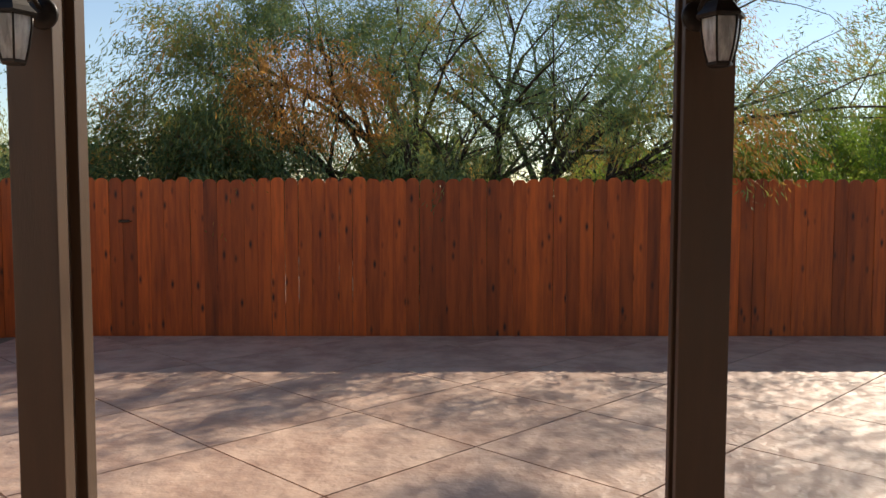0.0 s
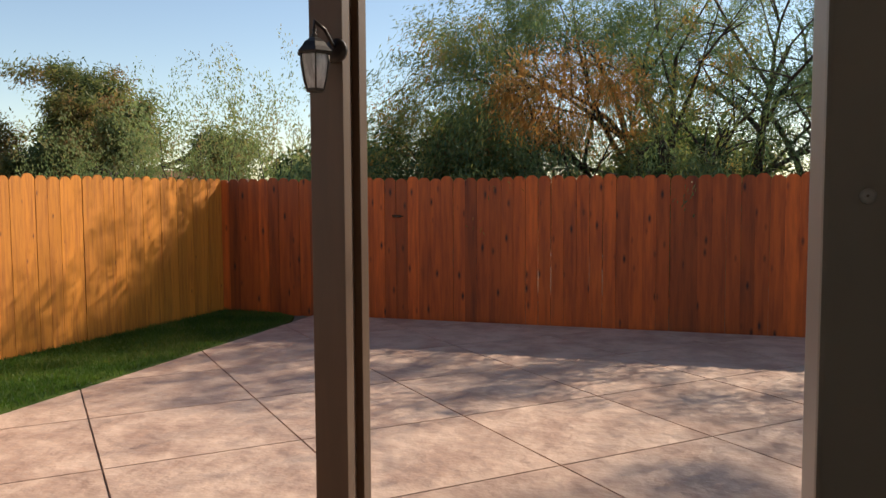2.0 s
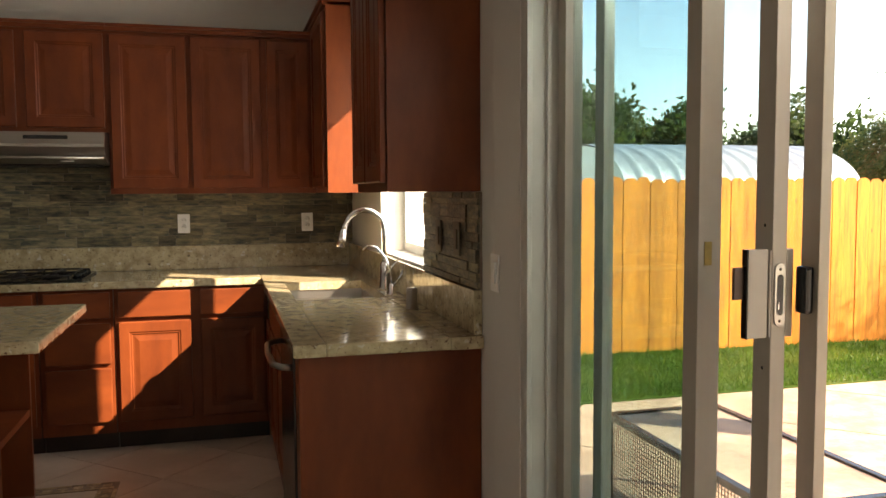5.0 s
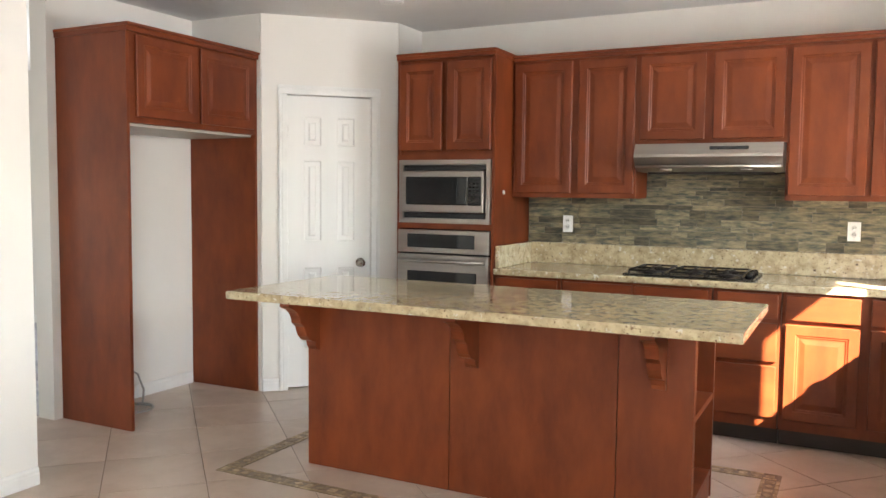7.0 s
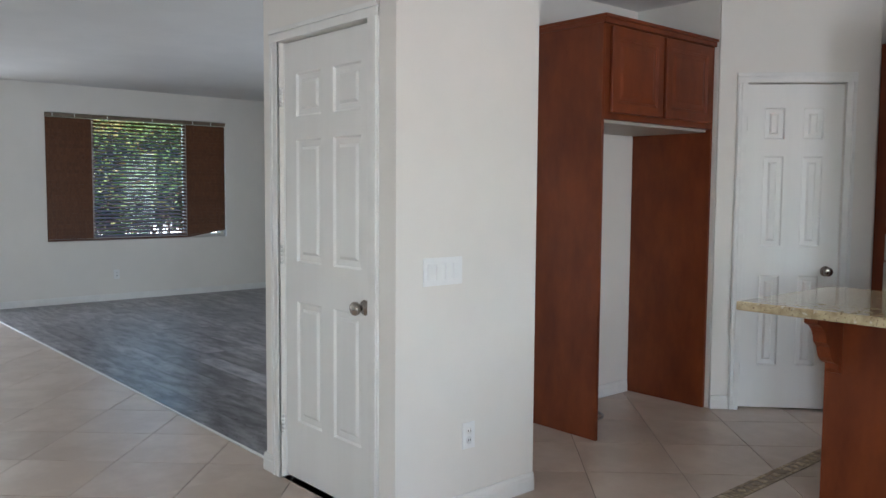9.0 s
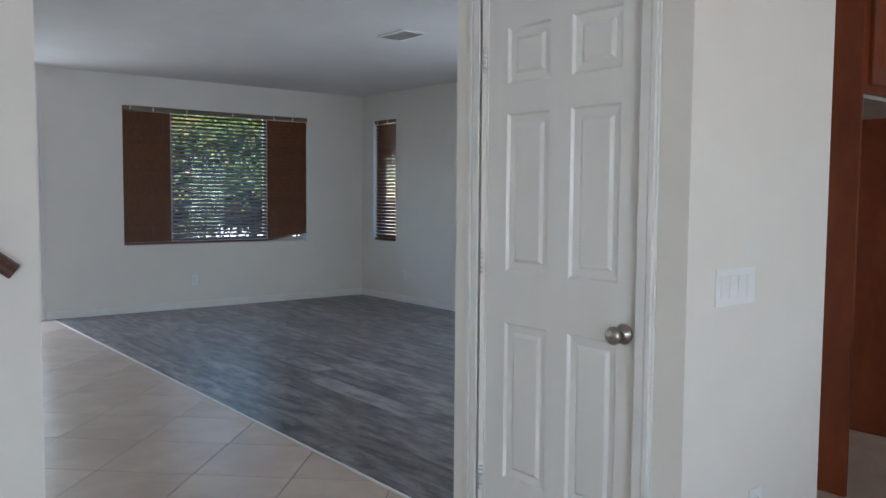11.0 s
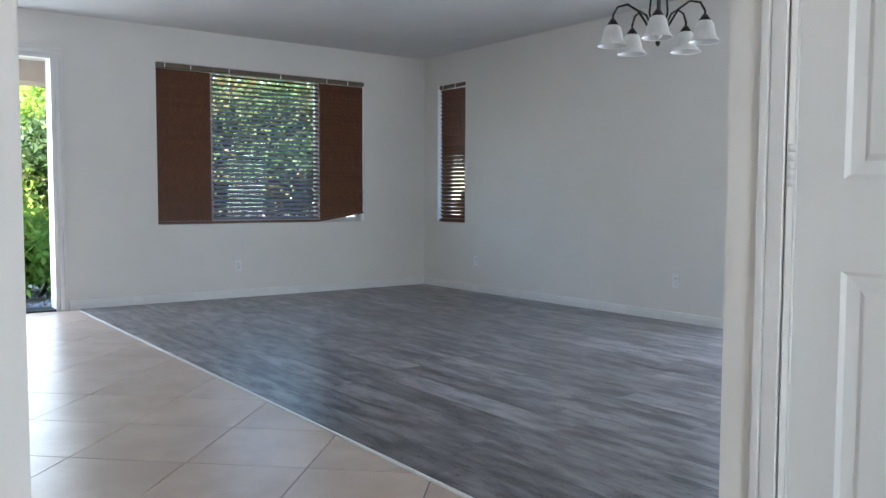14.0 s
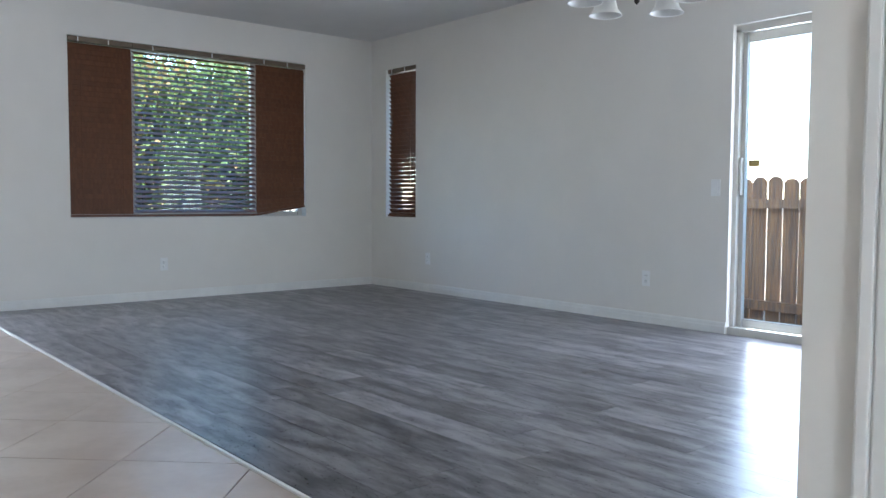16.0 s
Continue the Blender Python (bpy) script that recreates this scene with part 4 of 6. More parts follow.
def frame_window(name, m, w, h, d, mullions, label, t=0.045, glass=M_GLASS):
    """A window in the xz plane, lower corner at the origin, depth d towards +y."""
    win = tagged(new(name), label, "window", kind="structure")
    win.matrix_basis = m
    bm = bmesh.new()
    for a in ((0, t, 0, h), (w - t, w, 0, h), (t, w - t, 0, t), (t, w - t, h - t, h)):
        box(bm, a[0], a[1], 0, d, a[2], a[3])
    part("window_frame", bm, M_VINYL, win)
    xs = [t] + [w * f for f in mullions] + [w - t]
    for f in mullions:
        part("mullion", bmbox(w * f - t / 2, w * f + t / 2, 0.004, d - 0.004, t, h - t), M_VINYL, win)
    for a, b in zip(xs, xs[1:]):
        g = part("pane", bmbox(a, b, d * 0.5 - 0.003, d * 0.5 + 0.003, t, h - t), glass, win)
        g.visible_shadow = False
    return win


frame_window("window_sink", pose(0.43, 4.348, 1.062, 0, 0, -90), 0.996, 1.086, 0.07, (0.5,), "white vinyl sliding window above the sink")
# unseen window round the added fill lamp
frame_window("window_unseen", pose(0.43, -1.002, 0.652, 0, 0, -90), 1.796, 1.396, 0.07, (0.5,), "unseen white vinyl window added to let in light")

sl = tagged(new("door_3"), "open sliding glass patio door with screen in a white frame", "door", kind="structure")
bm = bmesh.new()
box(bm, 0.36, 0.555, 0.8852, 0.915, 0.0, 2.048)
box(bm, 0.458, 0.555, 2.492, 2.518, 0.0, 2.048)
box(bm, 0.458, 0.555, 2.265, 2.492, 2.005, 2.048)
box(bm, 0.36, 0.555, 0.915, 2.265, 2.005, 2.048)
# Same vinyl as the ribbed jamb below, darkened because it stands in shade.
part("door_frame", bm, M_SHADED_WHITE, sl)
bm = bmbox(0.312, 0.45, 2.268, 2.298, 0.0, 2.048)
for x0, x1 in ((0.312, 0.328), (0.372, 0.380), (0.432, 0.449)):
    box(bm, x0, x1, 2.252, 2.2685, 0.012, 2.046, bev=0.003)
part("jamb", bm, M_VINYL, sl, "white vinyl jamb with raised ribs")
part("jamb_stop", bmbox(0.50, 0.54, 0.9155, 0.959, 0.03, 2.0, bev=0.002), M_SHADED_WHITE, sl)
part("screw", lathe(bmesh.new(), [(0.0005, 0), (0.0028, 0), (0.0008, 0.0012)], (0, 0, 0), 10, pose(0, 0, 0, 0, -90, 0)), M_PLATE, sl, "white screw cap", pose(0.4996, 0.945, 1.303))
structure("wall_return", bmbox(0.31, 0.447, 2.299, 2.519, 0.0, 2.049), M_WALL, "off-white wall return beside the patio door")
bm = bmesh.new()
box(bm, 0.458, 0.60, 2.265, 2.50, -0.03, 0.012)
box(bm, 0.34, 0.60, 0.915, 2.265, -0.03, 0.012)
for x in (0.40, 0.46, 0.52):
    box(bm, x - 0.004, x + 0.004, 0.915, 2.265, 0.012, 0.026)
part("sill_track", bm, M_ALU, sl)


def glazed_panel(name, x0, x1, y0, y1, stile, mat_, glass, label):
    p = part(name, bmesh.new(), mat_, sl, label)
    bm = bmesh.new()
    box(bm, x0, x1, y0, y0 + stile, 0.028, 2.0, bev=0.002)
    box(bm, x0, x1, y1 - stile, y1, 0.028, 2.0, bev=0.002)
    box(bm, x0, x1, y0 + stile, y1 - stile, 0.028, 0.12)
    box(bm, x0, x1, y0 + stile, y1 - stile, 1.92, 2.0)
    bmesh.ops.recalc_face_normals(bm, faces=bm.faces)
    bm.to_mesh(p.data)
    bm.free()
    if glass:
        g = part("glass", bmbox((x0 + x1) / 2 - 0.003, (x0 + x1) / 2 + 0.003, y0 + stile, y1 - stile, 0.12, 1.92), glass, p)
        g.visible_shadow = False
    return p


fixed = glazed_panel("fixed_panel", 0.405, 0.455, 1.575, 2.262, 0.05, M_SHADED_WHITE, M_GLASS_TINT, "fixed glass panel")
slide = glazed_panel("sliding_panel", 0.462, 0.492, 1.43, 2.15, 0.05, M_SHADED_WHITE, M_GLASS, "sliding glass panel, pushed open")
part("tag", bmbox(0.418, 0.434, 1.5735, 1.5745, 1.218, 1.264), M_TAG, fixed, "yellowed paper tag")
# lock faceplate, inside pull, outside pull
LY = 1.43


def oblong(x, z, w, h, y0, y1):
    """A flat piece with half-round ends, standing upright in the xz plane."""
    ends = [(x + w / 2 * math.cos(a), z + sgn * (h - w) / 2 + w / 2 * math.sin(a)) for sgn, turn in ((1, 0), (-1, 180)) for a in [radians(turn + d) for d in range(0, 181, 20)]]
    bm = bmesh.new()
    lo, hi = [bm.verts.new((px, y0, pz)) for px, pz in ends], [bm.verts.new((px, y1, pz)) for px, pz in ends]
    bm.faces.new(lo)
    bm.faces.new(hi[::-1])
    for i in range(len(ends)):
        j = (i + 1) % len(ends)
        bm.faces.new((lo[i], lo[j], hi[j], hi[i]))
    return bm


part("lock_plate", oblong(0.477, 1.176, 0.021, 0.112, LY - 0.0035, LY - 0.0005), M_STEEL, slide, "worn steel lock plate with round ends")
part("lock_slot", oblong(0.477, 1.176, 0.013, 0.074, LY - 0.0042, LY - 0.0032), M_BLACK, slide, "black lock slot")
part("lock_hook", bmbox(0.4725, 0.4745, LY - 0.0052, LY - 0.0043, 1.150, 1.162), M_CHROME, slide, "bright hook")
part("pull_flange", bmbox(0.4585, 0.4612, LY + 0.001, LY + 0.006, 1.100, 1.256, bev=0.0005), M_SHADED_WHITE, slide, "raised edge of the pull")
for z in (1.04, 1.30):
    part("screw", lathe(bmesh.new(), [(0.0005, 0), (0.0035, 0), (0.001, 0.0012)], (0, 0, 0), 8, pose(0, 0, 0, 0, -90, 0)), M_IRON, slide, "dark screw", pose(0.4615, LY + 0.022, z))
for z in (1.129, 1.222):
    part("screw", lathe(bmesh.new(), [(0.001, 0), (0.003, 0), (0.001, 0.001)], (0, 0, 0), 8, pose(0, 0, 0, 90, 0, 0)), M_IRON, slide, "", pose(0.477, LY - 0.0036, z))
bm = bmesh.new()
box(bm, 0.422, 0.457, LY + 0.004, LY + 0.012, 1.098, 1.258, bev=0.002)
box(bm, 0.414, 0.423, LY + 0.002, LY + 0.016, 1.098, 1.258, bev=0.002)
part("inside_pull", bm, M_SHADED_WHITE, slide, "beige pull handle")
part("pull_grip", bmbox(0.4115, 0.4145, LY + 0.001, LY + 0.017, 1.098, 1.258, bev=0.0008), M_BLACK, slide, "black grip strip")
part("thumb_latch", bmbox(0.392, 0.4115, LY + 0.010, LY + 0.018, 1.168, 1.226, bev=0.002), M_TAUPE, slide, "brown thumb latch")
part("outside_pull", bmbox(0.495, 0.510, LY + 0.004, LY + 0.02, 1.098, 1.258, bev=0.003), M_SHADED_WHITE, slide)
# insect screen outside
scr = part("screen_panel", bmesh.new(), M_ALU, sl, "aluminium insect screen, pushed open")
bm = bmesh.new()
for y0, y1 in ((1.388, 1.434), (2.45, 2.485)):
    box(bm, 0.525, 0.548, y0, y1, 0.03, 2.0, bev=0.002)
box(bm, 0.525, 0.548, 1.434, 2.45, 0.03, 0.08)
box(bm, 0.525, 0.548, 1.434, 2.45, 1.95, 2.0)
bmesh.ops.recalc_face_normals(bm, faces=bm.faces)
bm.to_mesh(scr.data)
bm.free()
bm = bmesh.new()
bm.faces.new([bm.verts.new(p) for p in ((0.537, 1.434, 0.08), (0.537, 2.45, 0.08), (0.537, 2.45, 1.95), (0.537, 1.434, 1.95))])
part("screen_mesh", bm, screen_material(), scr, "fine dark insect mesh")
part("screen_pull", bmbox(0.508, 0.525, 1.398, 1.428, 1.143, 1.228, bev=0.006), M_BLACK, scr, "black screen pull")
part("keeper", bmbox(0.372, 0.376, 2.262, 2.2645, 1.10, 1.16), M_STEEL, sl, "steel lock keeper")

# living room glass door
lsl = tagged(new("door_4"), "sliding glass door to the side yard", "door", kind="structure")
bm = bmesh.new()
for a, b in ((-7.518, -7.49), (-5.75, -5.702), (-6.60, -6.55)):
    box(bm, a, b, 5.49, 5.62, 0.03, 2.05)
box(bm, -7.518, -5.702, 5.49, 5.62, 2.03, 2.078)
box(bm, -7.518, -5.702, 5.46, 5.64, 0.0, 0.055)
part("door_frame", bm, M_VINYL, lsl)
for a, b in ((-7.49, -6.60), (-6.55, -5.75)):
    bm = bmesh.new()
    for q in ((a, a + 0.03, 0.056, 2.028), (b - 0.04, b, 0.056, 2.028), (a + 0.04, b - 0.04, 0.056, 0.11), (a + 0.04, b - 0.04, 1.97, 2.028)):
        box(bm, q[0], q[1], 5.53, 5.57, q[2], q[3])
    sash = part("sash", bm, M_VINYL, lsl)
    g = part("glass", bmbox(a + 0.03, b - 0.04, 5.547, 5.553, 0.11, 1.97), M_GLASS, sash)
    g.visible_shadow = False
part("handle", bmbox(-7.485, -7.468, 5.50, 5.53, 0.95, 1.20, bev=0.004), M_VINYL, lsl)
part("sticker", bmbox(-7.44, -7.36, 5.5445, 5.5465, 1.14, 1.185), M_TAG, lsl, "small printed sticker")

# front doorway, standing open
fd = tagged(new("door_5"), "open front doorway with white jamb and dark threshold", "door", kind="structure")
bm = bmesh.new()
box(bm, -11.92, -11.715, 1.515, 1.548, 0.0, 2.218)
box(bm, -11.92, -11.715, 0.622, 0.655, 0.0, 2.218)
box(bm, -11.92, -11.715, 0.655, 1.515, 2.185, 2.218)
part("jamb", bm, M_TRIM, fd)
part("threshold", bmbox(-11.93, -11.70, 0.655, 1.515, -0.004, 0.018, bev=0.004), M_IRON, fd, "dark metal threshold")
casing("trim_front_door", pose(-11.717, 0.622, 0, 0, 0, 90), 0.926, 2.218, 0.06, "white moulded doorway casing")

# living room windows with wooden blinds
W1 = frame_window("window_1", pose(-11.80, 2.412, 0.745, 0, 0, 90), 2.231, 1.506, 0.06, (0.245, 0.765), "large living room window in three lights")
W2 = frame_window("window_2", pose(-11.455, 5.54, 0.737), 0.498, 1.514, 0.06, (), "narrow living room window")


def slat_mesh(w):
    bm = bmesh.new()
    box(bm, 0, w, -0.025, 0.025, -0.0014, 0.0014)
    return bm


def blind(m, w, h, tilt, label, pitch=0.043, lift=0.0):
    """Wooden slats hung across w metres; lift: how far the bottom corner at the far end is pulled up."""
    b = thing("window_blind", 0, 0, 0, label, "window blind", "living room blinds")
    b.matrix_basis = m
    part("headrail", bmbox(0, w, -0.03, 0.03, h - 0.042, h, bev=0.003), M_HEADRAIL, b, "bare taupe headrail")
    for f in (0.15, 0.62):
        part("clip", bmbox(w * f - 0.004, w * f + 0.004, -0.034, -0.0305, h - 0.044, h - 0.002), M_PLATE, b, "clear plastic valance clip")
    me = finish(slat_mesh(w - 0.008), "slat", M_BLIND)
    n = int((h - 0.09) / pitch) + 1
    for k in range(n):
        z = h - 0.075 - k * pitch
        s = new("slat", me)
        s.parent = b
        rise = max(0.0, lift - 0.4 * (z - 0.03)) if lift else 0.0
        s.matrix_basis = pose(0.004, 0, z, 0, -math.degrees(math.atan2(rise, w)), 0) @ pose(0, 0, 0, tilt, 0, 0)
    part("bottom_rail", bmbox(0.002, w - 0.002, -0.028, 0.028, 0.004, 0.024, bev=0.003), M_BLIND, b, "", pose(0, 0, 0, 0, -math.degrees(math.atan2(lift, w)), 0))
    for f in (0.18, 0.82):
        part("ladder_cord", bmbox(w * f - 0.0015, w * f + 0.0015, -0.030, -0.028, 0.01, h - 0.05), M_BLIND, b)
    return b


BX = -11.743
blind(pose(BX, 2.414, 0.745, 0, 0, 90), 0.523, 1.503, 74, "brown wooden blind, slats closed")
blind(pose(BX, 2.941, 0.745, 0, 0, 90), 1.163, 1.503, 30, "brown wooden blind, slats open to the garden")
blind(pose(BX, 4.108, 0.745, 0, 0, 90), 0.534, 1.503, 74, "brown wooden blind, closed, lower corner hitched up", lift=0.085)
blind(pose(-11.430, 5.482, 0.737), 0.468, 1.512, -50, "narrow brown wooden blind, slats nearly closed")

# ---- chandelier, ceiling vent, ceiling lamps, stair rail ----
CHX, CHY = -6.95, 3.64
ch = thing("chandelier", CHX, CHY, CEIL, "dark bronze five-arm chandelier with frosted bell shades", "chandelier")
part("canopy", lathe(bmesh.new(), [(0.001, -0.001), (0.062, -0.001), (0.06, -0.012), (0.03, -0.03), (0.008, -0.04), (0.001, -0.045)]), M_IRON, ch)
bm = bmesh.new()
for k in range(11):
    z = -0.05 - k * 0.026
    tube(bm, [(0.006 * math.cos(a) * (1 if k % 2 else 0.3), 0.006 * math.cos(a) * (0.3 if k % 2 else 1), z + 0.016 * math.sin(a)) for a in [radians(d) for d in range(0, 361, 60)]], 0.0028, 5, cap=False)
part("chain", bm, M_IRON, ch)
bm = bmesh.new()
for k in range(4):
    a = radians(45 + 90 * k)
    tube(bm, [(r * math.cos(a), r * math.sin(a), z) for r, z in ((0.012, -0.34), (0.015, -0.40), (0.042, -0.50), (0.048, -0.57), (0.03, -0.66), (0.008, -0.70))], 0.006, 6)
for k in range(4):
    a = radians(90 * k)
    tube(bm, [(0.01 * math.cos(a), 0.01 * math.sin(a), -0.35), (0.045 * math.cos(a), 0.045 * math.sin(a), -0.345), (0.06 * math.cos(a), 0.06 * math.sin(a), -0.365)], [0.006, 0.006, 0.002], 6)
part("stem_cage", bm, M_IRON, ch)
part("hub", lathe(bmesh.new(), [(0.001, -0.66), (0.02, -0.665), (0.034, -0.69), (0.034, -0.705), (0.012, -0.73), (0.014, -0.74), (0.001, -0.755)]), M_IRON, ch)
for k in range(5):
    a = radians(20 + 72 * k)
    ca, sa = math.cos(a), math.sin(a)
    arm = part("arm", tube(bmesh.new(), [(r * ca, r * sa, z) for r, z in ((0.02, -0.69), (0.06, -0.64), (0.11, -0.565), (0.17, -0.53), (0.225, -0.545), (0.25, -0.59), (0.25, -0.62))], 0.0065, 8), M_IRON, ch)
    part("socket_cap", lathe(bmesh.new(), [(0.001, -0.605), (0.012, -0.61), (0.034, -0.645), (0.030, -0.648), (0.001, -0.648)], (0.25 * ca, 0.25 * sa, 0), 16), M_IRON, arm)
    part("shade", lathe(bmesh.new(), [(0.030, -0.640), (0.045, -0.66), (0.052, -0.69), (0.060, -0.725), (0.080, -0.752), (0.083, -0.755), (0.078, -0.752), (0.057, -0.722), (0.049, -0.69), (0.042, -0.662), (0.028, -0.645)], (0.25 * ca, 0.25 * sa, 0), 24), M_FROST, arm, "frosted bell glass shade")
    if k == 4:
        part("bulb", lathe(bmesh.new(), [(0.001, -0.762), (0.016, -0.757), (0.026, -0.742), (0.028, -0.728), (0.022, -0.708), (0.012, -0.69), (0.012, -0.66), (0.001, -0.66)], (0.25 * ca, 0.25 * sa, 0), 16), M_FROST, arm, "white bulb")
vt = thing("ceiling_vent", -8.05, 3.46, CEIL, "white louvred ceiling air vent", "air vent", rz=0)
bm = bmesh.new()
for a in ((-0.19, 0.19, -0.12, -0.095), (-0.19, 0.19, 0.095, 0.12), (-0.19, -0.165, -0.095, 0.095), (0.165, 0.19, -0.095, 0.095)):
    box(bm, *a, -0.012, -0.001)
part("frame", bm, M_TRIM, vt)
part("backing", bmbox(-0.165, 0.165, -0.095, 0.095, -0.004, -0.002), M_CORD, vt)
for k in range(9):
    part("slat", bmbox(-0.165, 0.165, -0.010, 0.010, -0.001, 0.001), M_TRIM, vt, "", pose(0, -0.084 + k * 0.021, -0.010, 35, 0, 0))
dl = thing("recessed_light", -3.352, 4.392, CEIL, "small white recessed ceiling light", "ceiling light")
part("rim", lathe(bmesh.new(), [(0.05, -0.001), (0.08, -0.001), (0.078, -0.010), (0.062, -0.014), (0.052, -0.006), (0.05, -0.001)]), M_TRIM, dl)
part("lens", lathe(bmesh.new(), [(0.001, -0.012), (0.05, -0.010), (0.054, -0.004), (0.001, -0.003)]), M_FROST, dl)

hr = thing("handrail", -6.0, 0, 0, "dark walnut stair handrail on brass brackets", "handrail")
A, B = Vector((0, 0.266, 1.022)), Vector((0, -1.75, 1.022 + 2.016 * 0.79))
d = (B - A).normalized()
up = Vector((1, 0, 0)).cross(d)
if up.z < 0:
    up = -up
sec = [(-0.028, -0.020), (-0.016, -0.030), (0.016, -0.030), (0.028, -0.020), (0.024, -0.004), (0.031, 0.010), (0.027, 0.024), (0.012, 0.032), (-0.012, 0.032), (-0.027, 0.024), (-0.031, 0.010), (-0.024, -0.004)]
bm = bmesh.new()
ra = [bm.verts.new(A + Vector((x, 0, 0)) + up * z) for x, z in sec]
rb = [bm.verts.new(B + Vector((x, 0, 0)) + up * z) for x, z in sec]
bm.faces.new(ra)
bm.faces.new(rb[::-1])
for k in range(len(sec)):
    j = (k + 1) % len(sec)
    bm.faces.new((ra[k], ra[j], rb[j], rb[k]))
part("rail", bm, M_RAIL, hr)
for t in (0.062, 0.85):
    p = A + d * (t * 2.2) - up * 0.03
    br = part("bracket", tube(bmesh.new(), [p, p + Vector((0, 0, -0.02)), p + Vector((-0.03, 0, -0.045)), p + Vector((-0.055, 0, -0.055))], 0.008, 8), M_BRASS, hr, "polished brass bracket")
    part("rosette", bmbox(0.0, 0.006, -0.011, 0.011, -0.045, 0.032, bev=0.0028), M_BRASS, br, "upright brass wall plate", Matrix.Translation(p + Vector((-0.059, 0, -0.055))))

# ---- outside: ground, fences, patio ----
GZ = -0.15
structure("ground", bmbox(-220, 260, -220, 260, GZ - 0.4, GZ - 0.035), M_SOIL, "dry brown soil around the house")
structure("pavement", bmbox(0.56, 8.86, -7.0, 5.42, GZ - 0.03, GZ - 0.012), M_JOINT, "dark joints between the patio slabs")
structure("patio_side", bmbox(-12.5, 0.56, 5.66, 6.6, GZ - 0.03, GZ - 0.005), M_CONCRETE, "concrete side yard path")
structure("eave", bmbox(-0.2, 3.30, -7.0, 2.46, 2.44, 2.62), M_POST, "brown patio roof over the back door")
structure("roof", bmbox(-12.4, 0.75, -3.6, 6.1, CEIL + 0.15, CEIL + 0.4), M_CLAY, "house roof slab")


def picket_mesh(w, h, t=0.018):
    bm = bmesh.new()
    e = 0.040
    out = [(0, 0), (w, 0), (w, h - e), (w - e * 0.55, h - e * 0.3), (w - e * 1.1, h), (e * 1.1, h), (e * 0.55, h - e * 0.3), (0, h - e)]
    a = [bm.verts.new((x, 0, z)) for x, z in out]
    b = [bm.verts.new((x, t, z)) for x, z in out]
    bm.faces.new(a)
    bm.faces.new(b[::-1])
    for k in range(len(out)):
        j = (k + 1) % len(out)
        bm.faces.new((a[k], a[j], b[j], b[k]))
    return bm


def fence(name, x0, y0, ang, length, h, mat_, label, rails_front=False, pw=0.138, seed=1):
    """A picket fence from a point, running along its own x; the seen side towards -y."""
    f = thing(name, x0, y0, GZ - 0.03, label, "fence", rz=ang)
    rng = random.Random(seed)
    kinds = [finish(picket_mesh(pw + dw, h + dh), "picket", mat_) for dw, dh in ((0, 0), (-0.004, 0.006), (0.002, -0.005), (-0.002, 0.012))]
    x, k_ = 0.0, 0
    while x < length:
        k_ += 1
        p = new("picket", rng.choice(kinds))
        p.parent = f
        p.matrix_basis = pose(x, (k_ % 2) * 0.004 + rng.uniform(0, 0.003), rng.uniform(-0.008, 0.008), 0, rng.uniform(-0.12, 0.12), rng.uniform(-0.6, 0.6))
        x += pw + rng.choice((-0.002, -0.001, 0.0, 0.001, 0.001, 0.003)) + (0.012 if rails_front else 0)
    for z in ((0.11, h - 0.27) if rails_front else (0.28, h - 0.30)):
        part("rail", bmbox(0, length, -0.07 if rails_front else 0.026, -0.004 if rails_front else 0.064, z, z + 0.085), mat_, f)
    for k in range(int(length / 2.4) + 1):
        part("post", bmbox(k * 2.4, k * 2.4 + 0.09, 0.066, 0.155, 0, h - 0.06), mat_, f)
    return f


fence("fence", 8.90, 6.72, -90, 14.2, 1.65, M_FENCE, "red-stained wooden picket fence with rounded tops", seed=3)
nf_ang = math.degrees(math.atan2(-0.06, 1.0))
fence("fence", -2.0, 6.68 + 0.06 * 10.9, nf_ang, 10.9, 1.66, M_FENCE_N, "orange-stained picket fence behind the lawn", seed=4)
fence("fence", -14.0, 7.75, nf_ang, 11.95, 1.30, M_OLDWOOD, "weathered brown side yard fence with rails", rails_front=True, seed=5)
lt = thing("gate_latch", 8.888, 4.36, 1.03, "small black gate latch on the red fence", "gate latch")
part("plate", bmbox(-0.016, -0.003, -0.06, 0.05, -0.012, 0.018, bev=0.003), M_BLACK, lt)
part("bolt", bmbox(-0.024, -0.014, -0.09, -0.02, -0.004, 0.008, bev=0.002), M_BLACK, lt)


def patio_post(y0, y1, back, label):
    p = thing("patio_post", 0, 0, GZ, label, "post", "patio posts")
    part("face_board", bmbox(2.92, 2.92 + 0.3 * back, y0, y1, 0.0, 2.59, bev=0.004), M_POST, p)
    part("core", bmbox(2.92 + 0.3 * back, 2.92 + 0.68 * back, y0 + 0.03, y1 - 0.03, 0.0, 2.59), M_POST, p)
    part("back_board", bmbox(2.92 + 0.68 * back, 2.92 + back, y0, y1, 0.0, 2.59, bev=0.004), M_POST, p)
    return p


patio_post(2.257, 2.392, 0.22, "brown painted double-board patio post carrying a lantern")
patio_post(0.297, 0.446, 0.11, "brown painted double-board patio post carrying a lantern")


